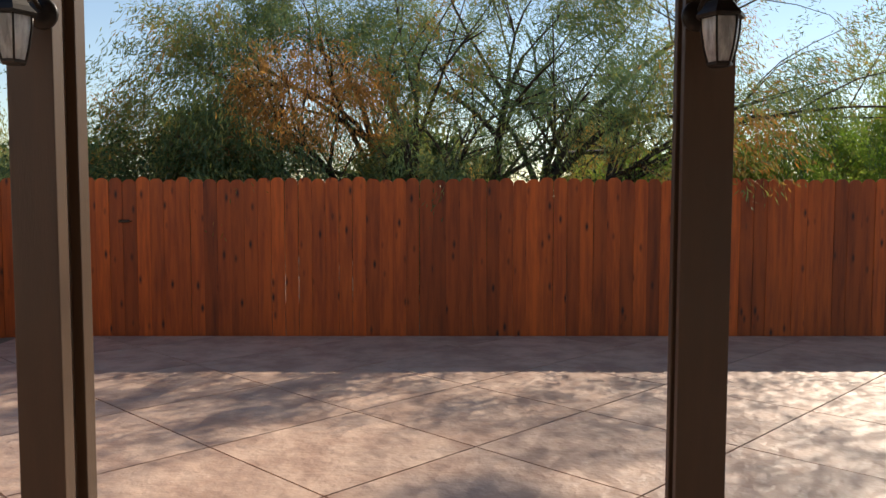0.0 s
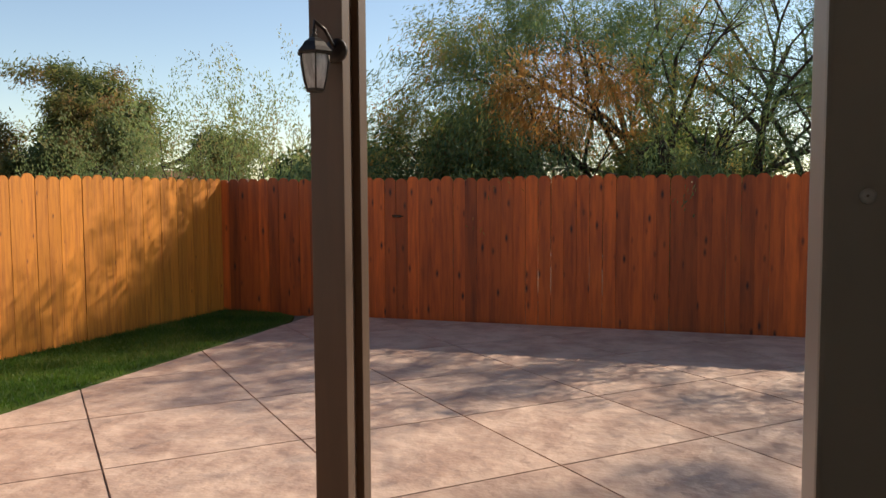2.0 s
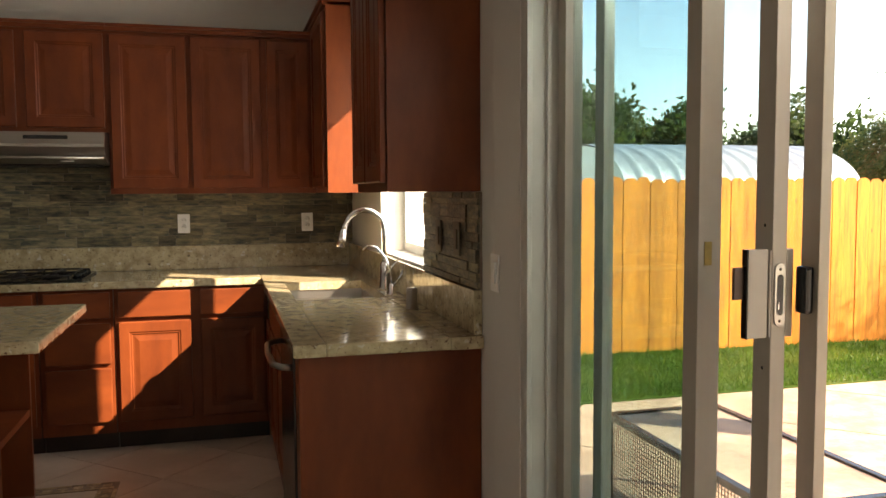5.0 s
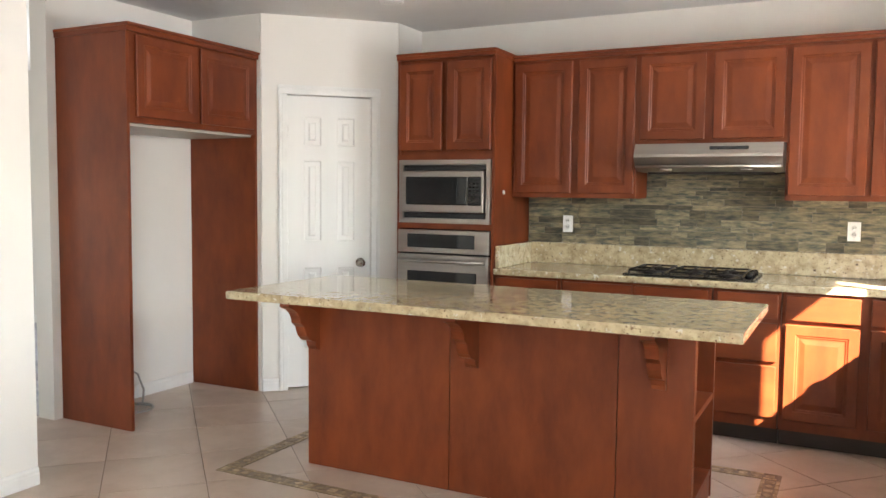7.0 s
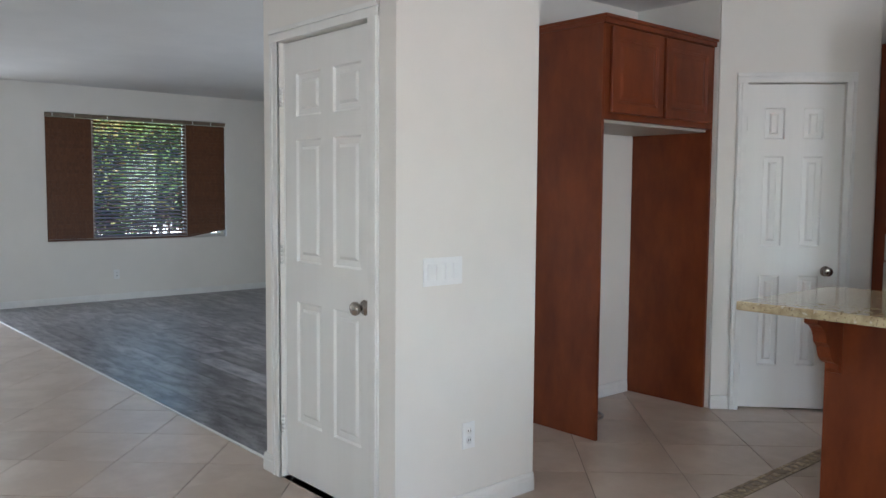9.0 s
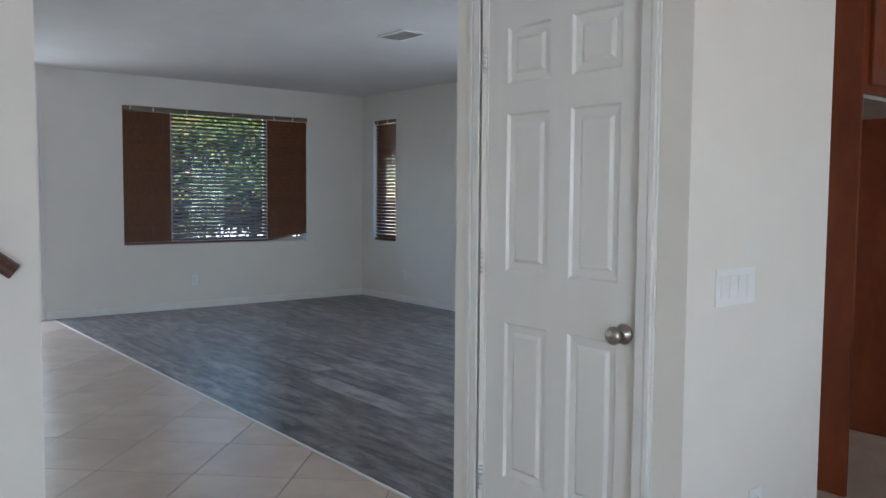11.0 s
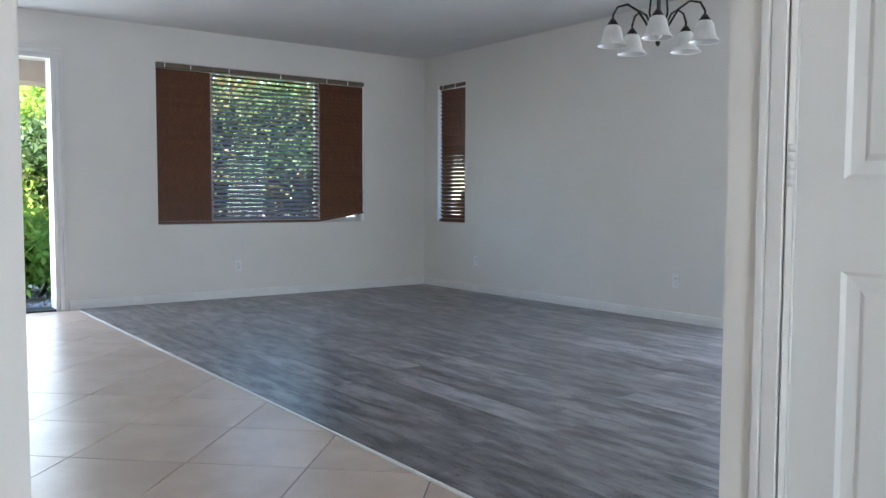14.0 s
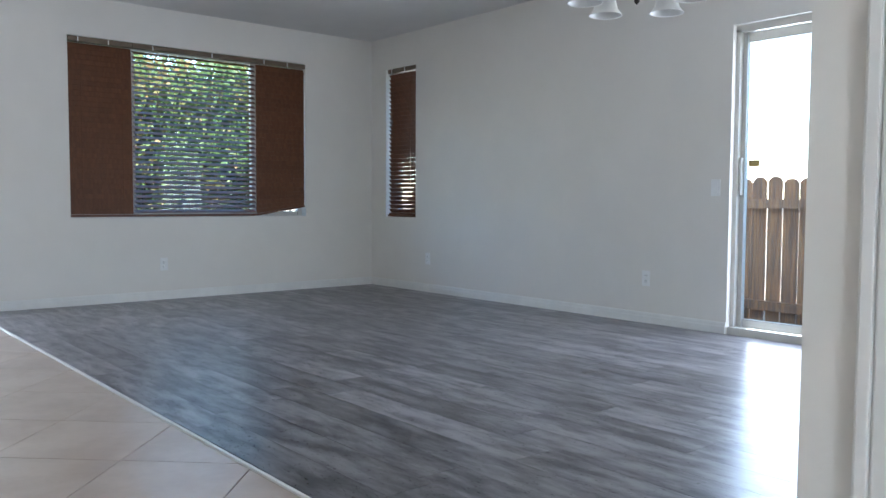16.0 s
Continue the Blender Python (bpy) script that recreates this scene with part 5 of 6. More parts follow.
def lantern(y, side):
    q = thing("wall_lantern", 2.918, y, 1.66, "bronze coach lantern with rippled glass on a patio post", "lantern", "patio lanterns")
    cx = -0.115
    sides = 6
    rad = lambda r: [(cx + r * math.cos(radians(60 * k + 30)), r * math.sin(radians(60 * k + 30))) for k in range(sides)]

    def hexa(prof):
        bm = bmesh.new()
        rings = [[bm.verts.new((x, yy, z)) for x, yy in rad(r)] for r, z in prof]
        for a, b in zip(rings, rings[1:]):
            for k in range(sides):
                bm.faces.new((a[k], a[(k + 1) % sides], b[(k + 1) % sides], b[k]))
        bm.faces.new(rings[0][::-1])
        bm.faces.new(rings[-1])
        return bm
    part("roof", hexa([(0.050, 0.128), (0.066, 0.130), (0.068, 0.138), (0.052, 0.155), (0.040, 0.172), (0.022, 0.185), (0.012, 0.190), (0.012, 0.20)]), M_IRON, q)
    part("base", hexa([(0.030, 0.0), (0.036, 0.004), (0.036, 0.010), (0.030, 0.012)]), M_IRON, q)
    g = part("glass", hexa([(0.033, 0.012), (0.044, 0.05), (0.052, 0.10), (0.053, 0.128)]), M_SEEDED, q, "rippled glass whitened for the light it catches")
    for k in range(sides):
        a = radians(60 * k + 30)
        part("bar", tube(bmesh.new(), [(cx + r * math.cos(a), r * math.sin(a), z) for r, z in ((0.034, 0.010), (0.0455, 0.05), (0.0535, 0.10), (0.0545, 0.130))], 0.0032, 5), M_IRON, q)
    part("finial", lathe(bmesh.new(), [(0.012, 0.198), (0.004, 0.206), (0.009, 0.215), (0.001, 0.228)], (cx, 0, 0), 12), M_IRON, q)
    part("arm", tube(bmesh.new(), [(0, side, 0.16), (-0.035, side * 0.9, 0.185), (-0.07, side * 0.6, 0.225), (cx, 0, 0.245), (cx, 0, 0.215)], 0.007, 8), M_IRON, q)
    part("backplate", lathe(bmesh.new(), [(0.001, 0), (0.045, 0), (0.043, 0.010), (0.02, 0.018), (0.001, 0.02)], (0, 0, 0), 20, pose(0, 0, 0, 0, -90, 0)), M_IRON, q, "", pose(-0.001, side, 0.16))
    part("candle", tube(bmesh.new(), [(cx, 0, 0.012), (cx, 0, 0.07)], 0.009, 8), M_FROST, q, "white bulb sleeve")
    return q


lantern(2.31, -0.03)
lantern(0.385, 0.03)

# lawn: one sheet of turf with blades
turf = structure("lawn", bmesh.new(), M_GRASS, "green lawn strip along the fence")
bm = bmesh.new()
edge = [(-2.0, 5.46), (1.0, 5.44), (4.0, 5.43), (7.6, 5.40), (8.3, 5.44), (8.7, 5.60), (8.88, 5.9), (8.88, 6.66), (-2.0, 7.28)]
prism(bm, edge, GZ - 0.03, GZ + 0.004)
bmesh.ops.recalc_face_normals(bm, faces=bm.faces)
bm.to_mesh(turf.data)
bm.free()


def soup(name, verts, faces, mat_, parent=None, label=""):
    me = bpy.data.meshes.new(name)
    me.from_pydata(verts.tolist(), [], faces.tolist())
    me.materials.append(mat_)
    ob = new(name, me)
    if parent:
        ob.parent = parent
    return tagged(ob, label)


rs = np.random.RandomState(7)
n = 42000
gx, gy = rs.uniform(0.8, 8.85, n), rs.uniform(5.40, 7.1, n)
keep = (gy < 6.64 + 0.06 * (8.9 - gx)) & (gy > 5.42 + np.maximum(0, gx - 7.9) ** 2 * 0.5 + rs.uniform(0, 0.05, n))
gx, gy = gx[keep], gy[keep]
n = len(gx)
ang, hh, lean = rs.uniform(0, 6.28, n), rs.uniform(0.018, 0.05, n), rs.uniform(-0.025, 0.025, (n, 2))
v = np.zeros((n, 3, 3))
v[:, 0] = np.c_[gx - 0.006 * np.cos(ang), gy - 0.006 * np.sin(ang), np.full(n, GZ)]
v[:, 1] = np.c_[gx + 0.006 * np.cos(ang), gy + 0.006 * np.sin(ang), np.full(n, GZ)]
v[:, 2] = np.c_[gx + lean[:, 0], gy + lean[:, 1], GZ + hh]
tagged(soup("grass", v.reshape(-1, 3), np.arange(3 * n).reshape(-1, 3), M_GRASS), "short green lawn blades", "grass", kind="stuff")

# low mesh-sided steel frame, bench form assumed; placed to fit the camera's view
pb = thing("mesh_side_frame", 1.28, 2.45, GZ, "low black frame with mesh side, placed to fit the view", "bench")
bm = bmesh.new()
for q in ((0, 0.03, 0, 1.25), (0.57, 0.60, 0, 1.25), (0.03, 0.57, 0, 0.03), (0.03, 0.57, 1.22, 1.25)):
    box(bm, q[0], q[1], q[2], q[3], 0.42, 0.45)
part("top_frame", bm, M_BLACK, pb)
for lx in (0, 0.575):
    for ly in (0, 1.225):
        part("leg", bmbox(lx, lx + 0.025, ly, ly + 0.025, 0, 0.42), M_BLACK, pb)
bm = bmesh.new()
for k in range(60):
    y = 0.03 + k * 0.02
    box(bm, 0.012, 0.015, y, y + 0.003, 0.02, 0.42)
for k in range(20):
    z = 0.02 + k * 0.02
    box(bm, 0.010, 0.013, 0.025, 1.225, z, z + 0.003)
part("mesh_side", bm, M_IRON, pb, "woven wire mesh")
part("seat", bmbox(0.031, 0.569, 0.031, 1.219, 0.425, 0.44), M_CONCRETE, pb, "flat top coloured like the pavement")

# ---- trees and shrubs ----


def leaf_soup(centres, dirs, size, rs, aspect=3.0):
    """One small pointed leaf (a folded diamond) at each centre."""
    n = len(centres)
    d = dirs / np.maximum(1e-6, np.linalg.norm(dirs, axis=1, keepdims=True))
    side = np.cross(d, rs.normal(size=(n, 3)))
    side /= np.maximum(1e-6, np.linalg.norm(side, axis=1, keepdims=True))
    ln = size * rs.uniform(0.6, 1.4, (n, 1))
    v = np.empty((n, 4, 3))
    v[:, 0] = centres - d * ln * 0.5
    v[:, 1] = centres + side * ln / aspect * 0.5
    v[:, 2] = centres + d * ln * 0.5
    v[:, 3] = centres - side * ln / aspect * 0.5
    return v.reshape(-1, 3), np.arange(4 * n).reshape(-1, 4)


def grow(rng, start, direction, length, radius, levels, spread, droop, segs=6, kids=(3, 5), out=None, tips=None):
    """Branches as lists of (points, radii); the thin ends are gathered in tips."""
    out = [] if out is None else out
    tips = [] if tips is None else tips
    p, d = Vector(start), Vector(direction).normalized()
    pts, rad = [p.copy()], [radius]
    for i in range(segs):
        d = (d + Vector((rng.gauss(0, 0.10), rng.gauss(0, 0.10), rng.gauss(0, 0.08) - droop * (i / segs)))).normalized()
        p = p + d * (length / segs)
        pts.append(p.copy())
        rad.append(radius * (1 - 0.75 * (i + 1) / segs))
    out.append((pts, rad))
    if levels == 0:
        tips.append(pts)
        return out, tips
    for k in range(rng.randint(*kids)):
        f = rng.uniform(0.35, 1.0)
        i = min(segs, max(1, round(f * segs)))
        side = Vector((rng.gauss(0, 1), rng.gauss(0, 1), rng.gauss(0, 0.6)))
        nd = (pts[i] - pts[i - 1]).normalized() + side.normalized() * spread
        grow(rng, pts[i], nd, length * rng.uniform(0.5, 0.75), max(0.004, rad[i] * 0.7), levels - 1, spread, droop * 1.3, max(3, segs - 1), kids, out, tips)
    return out, tips


def tree(name, base, stems, levels, spread, droop, kids, leaves_per_tip, leaf, cloud, mat_, label, category, seed, aspect=3.0, hang=0.5, min_r=0.006, sag=0.0, spray=None):
    """stems: (direction, length, radius) from the base."""
    rng, rs = random.Random(seed), np.random.RandomState(seed)
    t = thing(name, *base, label, category)
    branches, tips = [], []
    for off, direction, length, radius in stems:
        grow(rng, off, direction, length, radius, levels, spread, droop, 6, kids, branches, tips)
    bm = bmesh.new()
    for pts, rad in branches:
        if rad[0] >= min_r:
            tube(bm, pts, [max(r, 0.004) for r in rad], 7 if rad[0] > 0.03 else 4, cap=False)
    part("trunk", bm, M_BARK, t)
    tp = np.array([[list(p) for p in (pts if len(pts) == len(tips[0]) else pts[:len(tips[0])])] for pts in tips])
    m = len(tp)
    idx = rs.randint(0, m, m * leaves_per_tip)
    u = rs.uniform(0.1, 0.999, len(idx)) * (tp.shape[1] - 1)
    i0 = u.astype(int)
    fr_ = (u - i0)[:, None]
    c = tp[idx, i0] * (1 - fr_) + tp[idx, i0 + 1] * fr_ + rs.normal(size=(len(idx), 3)) * cloud
    c[:, 2] -= rs.exponential(1.0, len(idx)) * sag
    dirs = rs.normal(size=(len(idx), 3)) * 0.7 + (tp[idx, i0 + 1] - tp[idx, i0]) * 4 + np.array([0, 0, -hang])
    if spray:
        # withered branches: the leaves round one place turn rust
        far = np.linalg.norm((c - np.array(spray[0])) / np.array(spray[1]), axis=1) + rs.normal(size=len(c)) * 0.10
        dry = (far < 1.0) & (rs.uniform(size=len(c)) < 0.85)
        v, f = leaf_soup(c[dry], dirs[dry], leaf, rs, aspect)
        soup("withered_crown", v, f, spray[2], t, "rust-brown withered foliage")
        c, dirs = c[~dry], dirs[~dry]
    v, f = leaf_soup(c, dirs, leaf, rs, aspect)
    soup("crown", v, f, mat_, t)
    return t


GB = GZ - 0.03
tree("tamarisk_tree", (12.4, 1.6, GB), [
    ((0.0, 0.2, 0), (-0.05, 0.45, 1.0), 3.1, 0.09), ((0.1, 0.0, 0), (0.05, 0.12, 1.0), 3.4, 0.11), ((0.1, -0.2, 0), (-0.05, -0.20, 1.0), 3.4, 0.10),
    ((0.1, -1.0, 0), (-0.10, -0.85, 1.0), 3.6, 0.12), ((0.0, 0.4, 0), (-0.10, 0.9, 0.8), 3.2, 0.08), ((0.0, 0.4, 0.2), (-0.42, 0.62, 1.0), 2.7, 0.06), ((0.0, 0.3, 0.2), (-0.40, 0.75, 0.85), 2.6, 0.06), ((0.1, 0.1, 0), (-0.35, 0.2, 0.9), 2.4, 0.07),
    ((0.0, -0.3, 0), (0.3, -0.5, 1.0), 3.4, 0.09), ((0.0, 0.1, 0), (0.25, 0.35, 1.0), 3.3, 0.08), ((0.1, -1.1, 0), (-0.1, -0.15, 1.0), 3.5, 0.12), ((0.2, -1.6, 0), (-0.2, -0.4, 0.9), 2.9, 0.09), ((0.1, -1.2, 0), (-0.1, -0.95, 1.0), 4.5, 0.11), ((0.0, -1.3, 0), (-0.1, -0.75, 1.5), 4.6, 0.10)],
    3, 0.9, 0.16, (5, 6), 120, 0.078, 0.072, M_TAMARISK, "large feathery olive and rust tamarisk tree", "tree", 11, aspect=6.0, hang=1.0, min_r=0.009, sag=0.07, spray=((-1.3, 1.05, 2.65), (2.6, 1.05, 0.7), M_RUSTLEAF))
# Unseen tree, added beyond the view only for its dappled shadow.
tree("tamarisk_tree", (12.0, -10.2, GB), [
    ((0.0, 0.0, 0), (0.0, -0.05, 1.0), 4.2, 0.16), ((0.0, 0.1, 3.6), (-0.30, 0.75, 0.75), 3.4, 0.10), ((0.0, 0.1, 3.6), (-0.10, 0.95, 0.90), 3.5, 0.10), ((0.0, 0.0, 3.7), (-0.60, 0.50, 0.90), 4.0, 0.10), ((0.0, 0.0, 3.8), (0.0, 0.55, 1.0), 4.2, 0.10)],
    3, 0.55, 0.02, (4, 5), 140, 0.08, 0.09, M_TAMARISK, "unseen feathery tree added to cast dapples on the patio", "tree", 17, aspect=6.5, hang=0.6, min_r=0.014, sag=0.05)
shrub_at = [(10.7, 5.4), (11.0, 4.5), (10.9, 3.6), (11.4, 2.5), (11.5, 1.2), (11.4, -0.2), (11.6, -1.4)]
for k, (sx, sy) in enumerate(shrub_at):
    tree("oleander_shrub", (sx, sy, GB), [((rx * 0.2, ry * 0.2, 0), (rx * 0.35, ry * 0.35, 1), (1.2 if k < 3 else 0.85) + 0.25 * (k % 2), 0.035) for rx, ry in ((1, 0), (-1, 0.3), (0, 1), (0.2, -1), (0.6, 0.6))],
         2, 0.7, 0.0, (4, 6), 100, 0.08, 0.12, M_OLEANDER, "dense dark green shrub behind the red fence", "shrub", 30 + k, aspect=3.5, hang=0.1)
for k, (sx, sy) in enumerate([(11.5, -3.3), (11.7, -4.6), (11.9, -2.4), (11.7, -5.9)]):
    tree("lime_green_shrub", (sx, sy, GB), [((rx * 0.2, ry * 0.2, 0), (rx * 0.3, ry * 0.3, 1), 1.45 + 0.3 * (k % 2), 0.03) for rx, ry in ((1, 0), (-1, 0.3), (0, 1), (0.2, -1))],
         2, 0.55, -0.05, (4, 6), 260, 0.055, 0.12, M_LIMEBUSH, "yellow-green upright shrub behind the red fence", "shrub", 40 + k, aspect=3.0, hang=-0.3)
for k, (sx, sy, hgt) in enumerate([(11.2, 8.4, 2.3), (11.6, 9.2, 2.5), (11.4, 10.1, 2.2), (11.9, 7.6, 2.4), (11.0, 9.7, 1.7), (11.3, 11.0, 1.9), (11.4, 7.0, 2.2), (12.3, 8.2, 2.5), (12.0, 8.9, 2.0), (12.4, 10.0, 2.3)]):
    tree("leafy_sapling", (sx, sy, GB), [((rx * 0.15, ry * 0.15, 0), (rx * 0.12, ry * 0.12, 1), hgt * f, 0.02) for rx, ry, f in ((1, 0, 1.05), (-1, 0.3, 0.9), (0, 1, 1.0), (0.2, -1, 0.8))],
         1, 0.35, -0.05, (7, 9), 75, 0.055, 0.06, M_SAPLING, "thin pale green sapling beyond the fence", "sapling", 50 + k, aspect=2.8, hang=-0.2, min_r=0.016)
tree("pepper_tree", (29.5, 25.5, GB), [((0, 0, 0), (0.05, 0.0, 1), 3.5, 0.32), ((0, 0, 1.6), (0.5, -0.9, 0.9), 3.5, 0.2), ((0, 0, 1.6), (-0.5, 0.9, 0.9), 3.5, 0.2), ((0, 0, 2.3), (-0.1, 0.3, 1.1), 3.0, 0.2), ((0, 0, 1.4), (-0.5, -0.2, 0.7), 3.0, 0.15), ((0, 0, 1.8), (0.2, 0.3, 0.8), 3.2, 0.18)],
     3, 0.75, 0.10, (4, 5), 150, 0.20, 0.22, M_PEPPER, "round drooping pepper tree beyond the fence", "tree", 71, aspect=3.5, hang=0.8, min_r=0.02, sag=0.15)
for k, (tx, ty, hgt) in enumerate([(30, 38, 3.2), (24, 42, 3.6), (14, 44, 4.6), (9, 36, 4.0), (18, 40, 4.0), (21, 46, 4.4), (34, 31, 2.2), (40, 20, 2.6), (40, 12, 3.0), (42, 2, 3.0), (40, -8, 2.8)]):
    tree("distant_tree", (tx, ty, GB), [((0, 0, 0), (rx, ry, 1.1), hgt, 0.2) for rx, ry in ((0.5, 0), (-0.5, 0.2), (0, 0.6), (0.1, -0.6), (0, 0))],
         2, 0.7, 0.0, (3, 5), 130, 0.36, 0.42, M_FARTREE, "dark green tree beyond the yard", "tree", 80 + k, aspect=1.8, hang=0.2, min_r=0.05)

# ---- shed and houses beyond the fence ----
sh = thing("metal_shed", 6.6, 16.0, GB, "rounded corrugated metal shed behind the fence", "shed")
bm = bmesh.new()
L, R, rise = 5.2, 2.4, 1.25
nx, na = 120, 26
grid = []
for i in range(nx + 1):
    x = L * i / nx
    rip = 0.045 * max(0.0, math.cos(2 * math.pi * x / 0.40))
    grid.append([bm.verts.new((x, -(R + rip) * math.cos(math.pi * j / na), 1.25 + (rise + rip) * max(0.0, math.sin(math.pi * j / na)) ** 0.8)) for j in range(na + 1)])
for i in range(nx):
    for j in range(na):
        bm.faces.new((grid[i][j], grid[i + 1][j], grid[i + 1][j + 1], grid[i][j + 1])).smooth = True
part("roof", bm, M_GALV, sh, "ribbed arched roof")
bm = bmesh.new()
for x in (0.06, L - 0.06):
    vs = [bm.verts.new((x, -R * math.cos(math.pi * j / 20), 1.25 + rise * max(0, math.sin(math.pi * j / 20)) ** 0.8)) for j in range(21)]
    bm.faces.new(vs + [bm.verts.new((x, R, 0)), bm.verts.new((x, -R, 0))])
part("end_wall", bm, M_GALV, sh)
for y in (-R, R):
    part("side_wall", bmbox(0.06, L - 0.06, y - 0.02, y + 0.02, 0, 1.26), M_GALV, sh)


def house(x, y, w, d, h, rz, label):
    q = thing("house", x, y, GB, label, "house", "houses beyond the fence", rz)
    part("wall", bmbox(-w / 2, w / 2, -d / 2, d / 2, 0, h), M_WHITEHOUSE, q)
    bm = bmesh.new()
    e = 0.4
    b0 = [bm.verts.new(p) for p in ((-w / 2 - e, -d / 2 - e, h), (w / 2 + e, -d / 2 - e, h), (w / 2 + e, d / 2 + e, h), (-w / 2 - e, d / 2 + e, h))]
    r0 = [bm.verts.new((-w / 2 + d * 0.3, 0, h + 1.0)), bm.verts.new((w / 2 - d * 0.3, 0, h + 1.0))]
    bm.faces.new((b0[0], b0[1], r0[1], r0[0]))
    bm.faces.new((b0[1], b0[2], r0[1]))
    bm.faces.new((b0[2], b0[3], r0[0], r0[1]))
    bm.faces.new((b0[3], b0[0], r0[0]))
    bm.faces.new(b0[::-1])
    part("roof", bm, M_CLAY, q)
    for k in (-1, 1):
        wd = part("window", bmbox(k * w * 0.25 - 0.6, k * w * 0.25 + 0.6, -d / 2 - 0.03, -d / 2 + 0.02, 0.9, 1.9), M_BLACK_GLASS, q)
    return q


house(48, 36, 10, 8, 2.1, -40, "pale rendered house with clay roof far away")
house(40, 46, 12, 8, 2.3, -30, "pale rendered house among distant trees")

# outside the living room: shrubs and pebbles by the front door, neighbour wall
# Shrubs by the doorway take a brighter leaf for sunlight, the others a darker.
for k, (sx, sy, hgt) in enumerate([(-17.0, 3.2, 1.7), (-17.2, 4.6, 1.9), (-16.8, 2.1, 1.5), (-18.3, 3.8, 2.3), (-18.2, 2.4, 2.0), (-17.8, 5.8, 2.0), (-14.6, 1.70, 0.5), (-19.2, 5.4, 2.5), (-15.6, 3.1, 1.5), (-15.7, 4.2, 1.7), (-15.6, 5.3, 1.6), (-16.0, 6.3, 1.7)]):
    tree("garden_shrub", (sx, sy, GB), [((rx * 0.2, ry * 0.2, 0), (rx * 0.4, ry * 0.4, 1), hgt, 0.03) for rx, ry in ((1, 0), (-1, 0.3), (0, 1), (0.2, -1), (0.1, 0.1))],
         2, 0.7, 0.0, (5, 6), 85, 0.11, 0.14, M_LIMEBUSH if k in (2, 4, 6) else M_OLEANDER, "leafy green garden shrub outside the window", "shrub", 120 + k, aspect=2.4, hang=0.0)
n = 900
px, py = rs.uniform(-15.0, -12.0, n), rs.uniform(-0.5, 2.6, n)
bm = bmesh.new()
for k in range(n):
    bmesh.ops.create_icosphere(bm, subdivisions=1, radius=1, matrix=Matrix.Translation((px[k], py[k], GZ - 0.02)) @ Euler((rs.uniform(0, 6), rs.uniform(0, 6), 0)).to_matrix().to_4x4() @ Matrix.Diagonal((rs.uniform(0.02, 0.05), rs.uniform(0.02, 0.05), 0.02, 1)))
tagged(part("pebbles", bm, M_PEBBLE), "grey pebbles beside the front step", "pebbles", kind="stuff")
# Made-up pale ground, added so that the outlook glares past the doorway.
structure("driveway", bmbox(-60, -15.2, -12, 16, GZ - 0.034, GZ - 0.004), M_WHITEHOUSE, "pale ground slab added to show bright before the house")
structure("porch_roof", bmbox(-12.9, -12.5, -0.4, 2.0, 2.08, 2.5), M_STUCCO, "tan stucco porch beam over the doorway")

# ---- pieces: slabs, tiles, planks, slate ----


def pieces(name, cells, top, thick, mat_, parent, bev=0.0):
    """Flat pieces from outlines; full ones of one shape share their mesh."""
    shared = {}
    for poly in cells:
        cx, cy = sum(p[0] for p in poly) / len(poly), sum(p[1] for p in poly) / len(poly)
        key = tuple((round(x - cx, 3), round(y - cy, 3)) for x, y in poly)
        if key not in shared:
            bm = bmesh.new()
            prism(bm, [(x - cx, y - cy) for x, y in poly], -thick, 0)
            shared[key] = finish(bm, name, mat_)
        ob = new(name, shared[key])
        ob.parent = parent
        ob.location = (cx, cy, top)


def lattice(ox, oy, ux, uy, span, gap):
    """Squares on a grid with one corner at (ox, oy) and sides (ux, uy) and its normal."""
    s = math.hypot(ux, uy)
    g = gap / s / 2
    for i in range(-span, span):
        for j in range(-span, span):
            yield [(ox + a * ux - b * uy, oy + a * uy + b * ux) for a, b in ((i + g, j + g), (i + 1 - g, j + g), (i + 1 - g, j + 1 - g), (i + g, j + 1 - g))]


def within(poly, x0, x1, y0, y1):
    for a, b, c in ((-1, 0, -x0), (1, 0, x1), (0, -1, -y0), (0, 1, y1)):
        poly = clip(poly, a, b, c) if len(poly) > 2 else []
    return poly if len(poly) > 2 and area(poly) > 2e-4 else None


pavement = bpy.data.objects["pavement"]
cells = [q for q in (within(p, 0.58, 8.85, -6.5, 5.41) for p in lattice(4.4, 1.70, 0.77, 0.77, 14, 0.012)) if q]
pieces("slab", cells, GZ, 0.02, M_CONCRETE, pavement)

floor_ob = bpy.data.objects["floor"]
t0 = radians(45 + 1.5)
TS = 0.333 * math.sqrt(2)
cells = []
for p in lattice(-7.04, 1.05, TS * math.cos(t0), TS * math.sin(t0), 40, 0.005):
    for box_ in ((-11.70, -5.135, 0.01, 1.679), (-5.135, 0.29, -2.9, 5.33)):
        q = within(p, *box_)
        cx = sum(a for a, b in p) / 4
        if q and not (max(a for a, b in q) < -5.1 and box_[0] > -6):
            ys = [b for a, b in q]
            xs = [a for a, b in q]
            if box_[0] < -6 and max(ys) < 0.0:
                continue
            cells.append(q)
pieces("tile", cells, 0.0, 0.004, M_TILE, floor_ob)

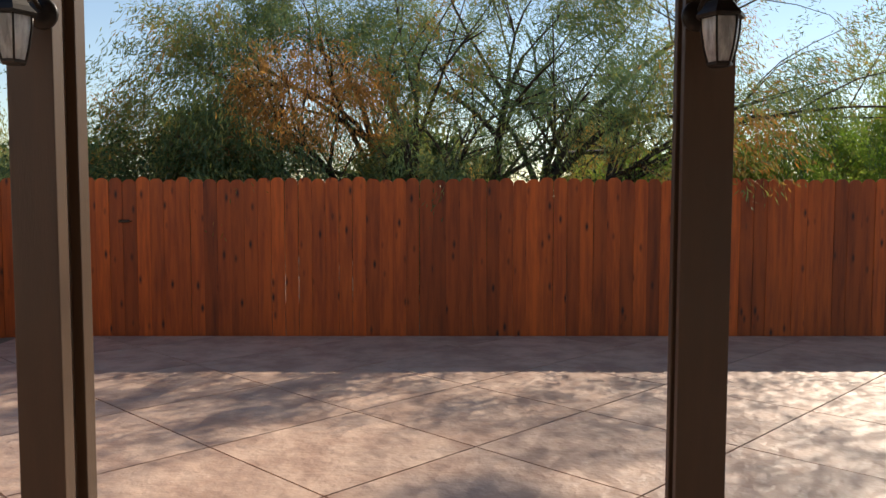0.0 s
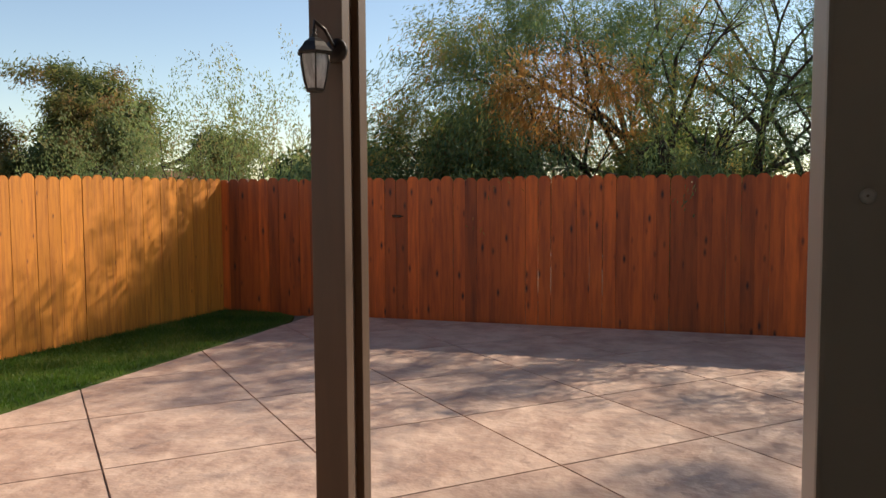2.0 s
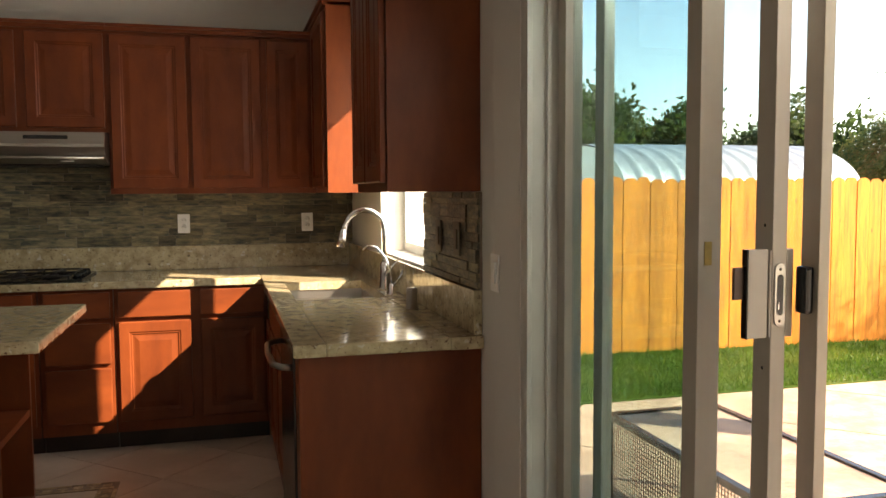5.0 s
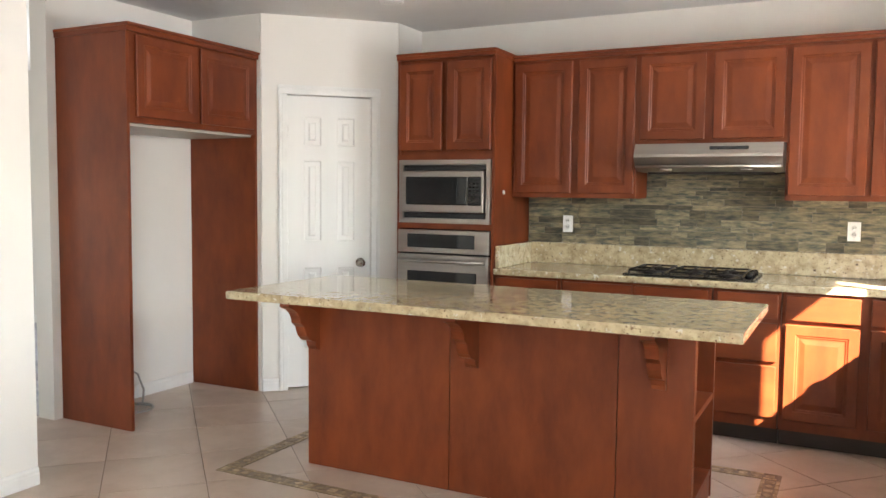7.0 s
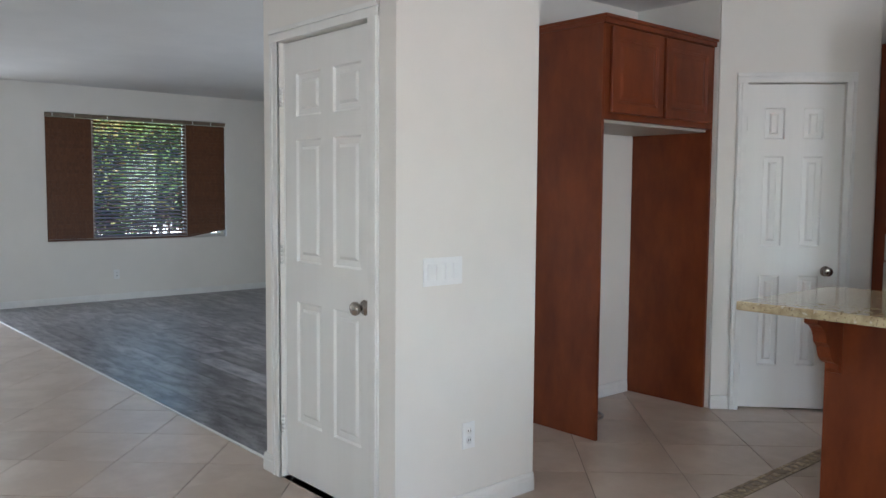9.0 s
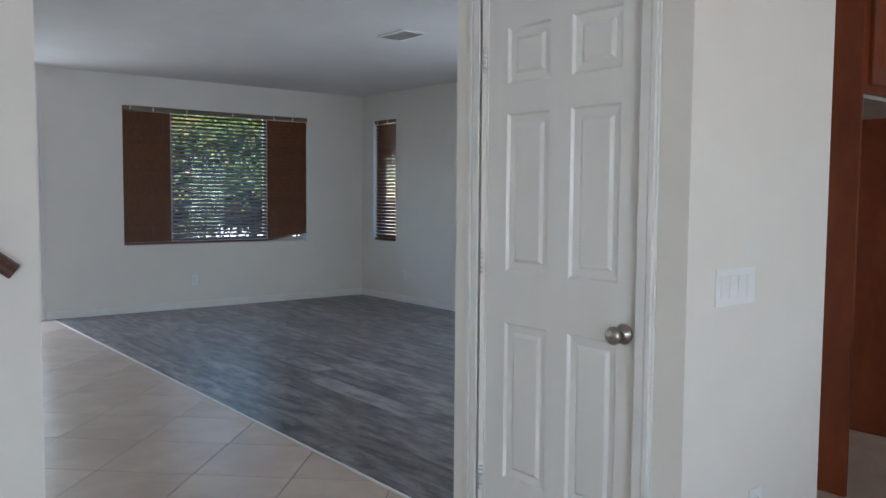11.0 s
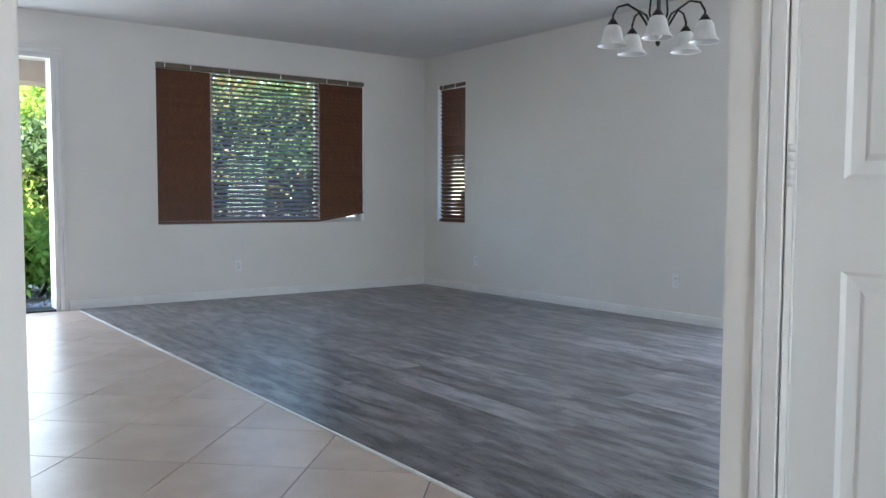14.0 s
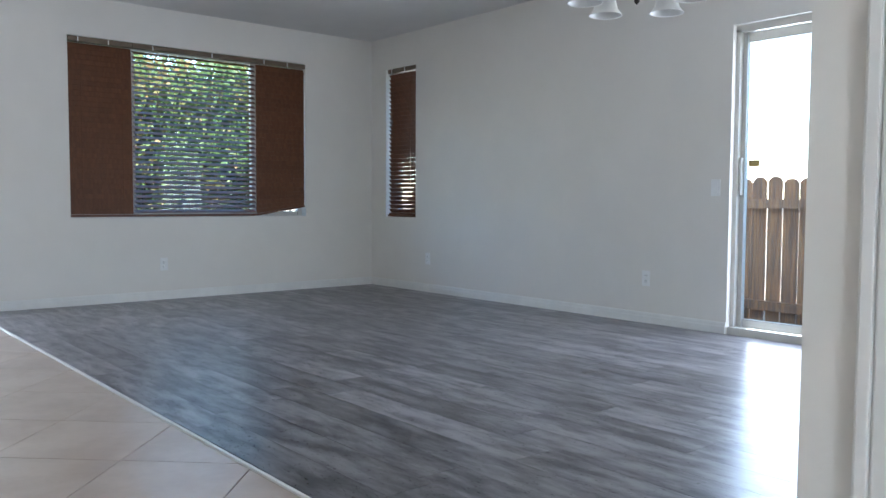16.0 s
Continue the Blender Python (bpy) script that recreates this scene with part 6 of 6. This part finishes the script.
# mosaic border round the island
bx0, bx1, by0, by1, bw = -3.50, -0.985, 2.955, 4.225, 0.088
mos = structure("floor_border", bmesh.new(), M_GROUT, "mosaic stone border set in the floor tiles")
bm = bmesh.new()
for a in ((bx0, bx1, by0, by0 + bw), (bx0, bx1, by1 - bw, by1), (bx0, bx0 + bw, by0 + bw, by1 - bw), (bx1 - bw, bx1, by0 + bw, by1 - bw)):
    box(bm, *a, 0.0005, 0.003)
bmesh.ops.recalc_face_normals(bm, faces=bm.faces)
bm.to_mesh(mos.data)
bm.free()
cells = []


def mosaic_run(x0, y0, dx, dy, length):
    k = 0
    while (k + 1) * 0.064 <= length:
        s = 0.064
        cx, cy = x0 + dx * (k + 0.5) * s, y0 + dy * (k + 0.5) * s
        nx_, ny_ = -dy, dx
        for off, half, w in ((-0.034, 0.0085, 0.030), (0.034, 0.0085, 0.030)):
            cells.append([(cx + dx * a + nx_ * (off + b), cy + dy * a + ny_ * (off + b)) for a, b in ((-w, -half), (w, -half), (w, half), (-w, half))])
        r = 0.026 if k % 2 else 0.020
        cells.append([(cx + dx * a + nx_ * b, cy + dy * a + ny_ * b) for a, b in (((-r, 0), (0, -0.022), (r, 0), (0, 0.022)) if k % 2 else ((-r, -r), (r, -r), (r, r), (-r, r)))])
        k += 1


mosaic_run(bx0, by0 + bw / 2, 1, 0, bx1 - bx0)
mosaic_run(bx0, by1 - bw / 2, 1, 0, bx1 - bx0)
mosaic_run(bx0 + bw / 2, by0 + bw, 0, 1, by1 - by0 - 2 * bw)
mosaic_run(bx1 - bw / 2, by0 + bw, 0, 1, by1 - by0 - 2 * bw)
pieces("mosaic_tile", cells, 0.005, 0.003, M_MOSAIC, mos)

# grey planks of the living room, laid from west to east
liv = structure("floor_living", bmbox(-11.72, -5.128, 1.69, 5.45, -0.004, 0.001), M_IRON, "grey plank floor of the living room")
rngp = random.Random(5)
cells = []
y = 1.70
while y < 5.45:
    x = -11.72 - rngp.uniform(0, 1.2)
    while x < -5.14:
        q = within([(x, y), (x + 1.218, y), (x + 1.218, y + 0.178), (x, y + 0.178)], -11.72, -5.128, 1.70, 5.447)
        if q:
            cells.append(q)
        x += 1.2195
    y += 0.1793
pieces("plank", cells, 0.006, 0.004, M_PLANK, liv)
structure("trim_transition", bmbox(-11.70, -5.128, 1.680, 1.693, -0.002, 0.008, bev=0.002), M_TRIM, "pale metal strip between tiles and planks")

# slate backsplash in thin uneven courses
bsp = structure("backsplash", bmbox(-2.765, 0.306, 5.318, 5.333, 1.053, 1.70), M_GROUT, "brown-green slate tile backsplash")
bse = structure("backsplash_side", bmbox(0.302, 0.3085, 2.635, 3.345, 1.053, 1.364), M_GROUT, "slate tile backsplash on the sink wall")
rngs = random.Random(9)
kinds = {}


def slate(parent, m, x0, x1, z0, z1):
    z = z0
    while z < z1 - 0.01:
        h = min(rngs.choice((0.022, 0.030, 0.045, 0.060)), z1 - z)
        x = x0 - rngs.uniform(0, 0.2)
        while x < x1:
            w = rngs.choice((0.10, 0.15, 0.22, 0.30))
            a, b = max(x, x0), min(x + w, x1)
            if b - a > 0.012:
                t = rngs.choice((0.007, 0.010, 0.013))
                key = (round(b - a, 2), round(h, 3), t)
                if key not in kinds:
                    kinds[key] = finish(bmbox(0, key[0] - 0.002, -t, 0, 0, h - 0.002), "slate_tile", M_SLATE)
                o = new("slate_tile", kinds[key])
                o.parent = parent
                o.matrix_basis = m @ pose(a, 0, z)
            x += w
        z += h


slate(bsp, pose(0, 5.317, 0), -2.76, 0.305, 1.054, 1.366)
slate(bsp, pose(0, 5.317, 0), -1.94, -1.084, 1.366, 1.698)
slate(bse, pose(0.3015, 0, 0, 0, 0, -90), -3.345, -2.637, 1.054, 1.364)
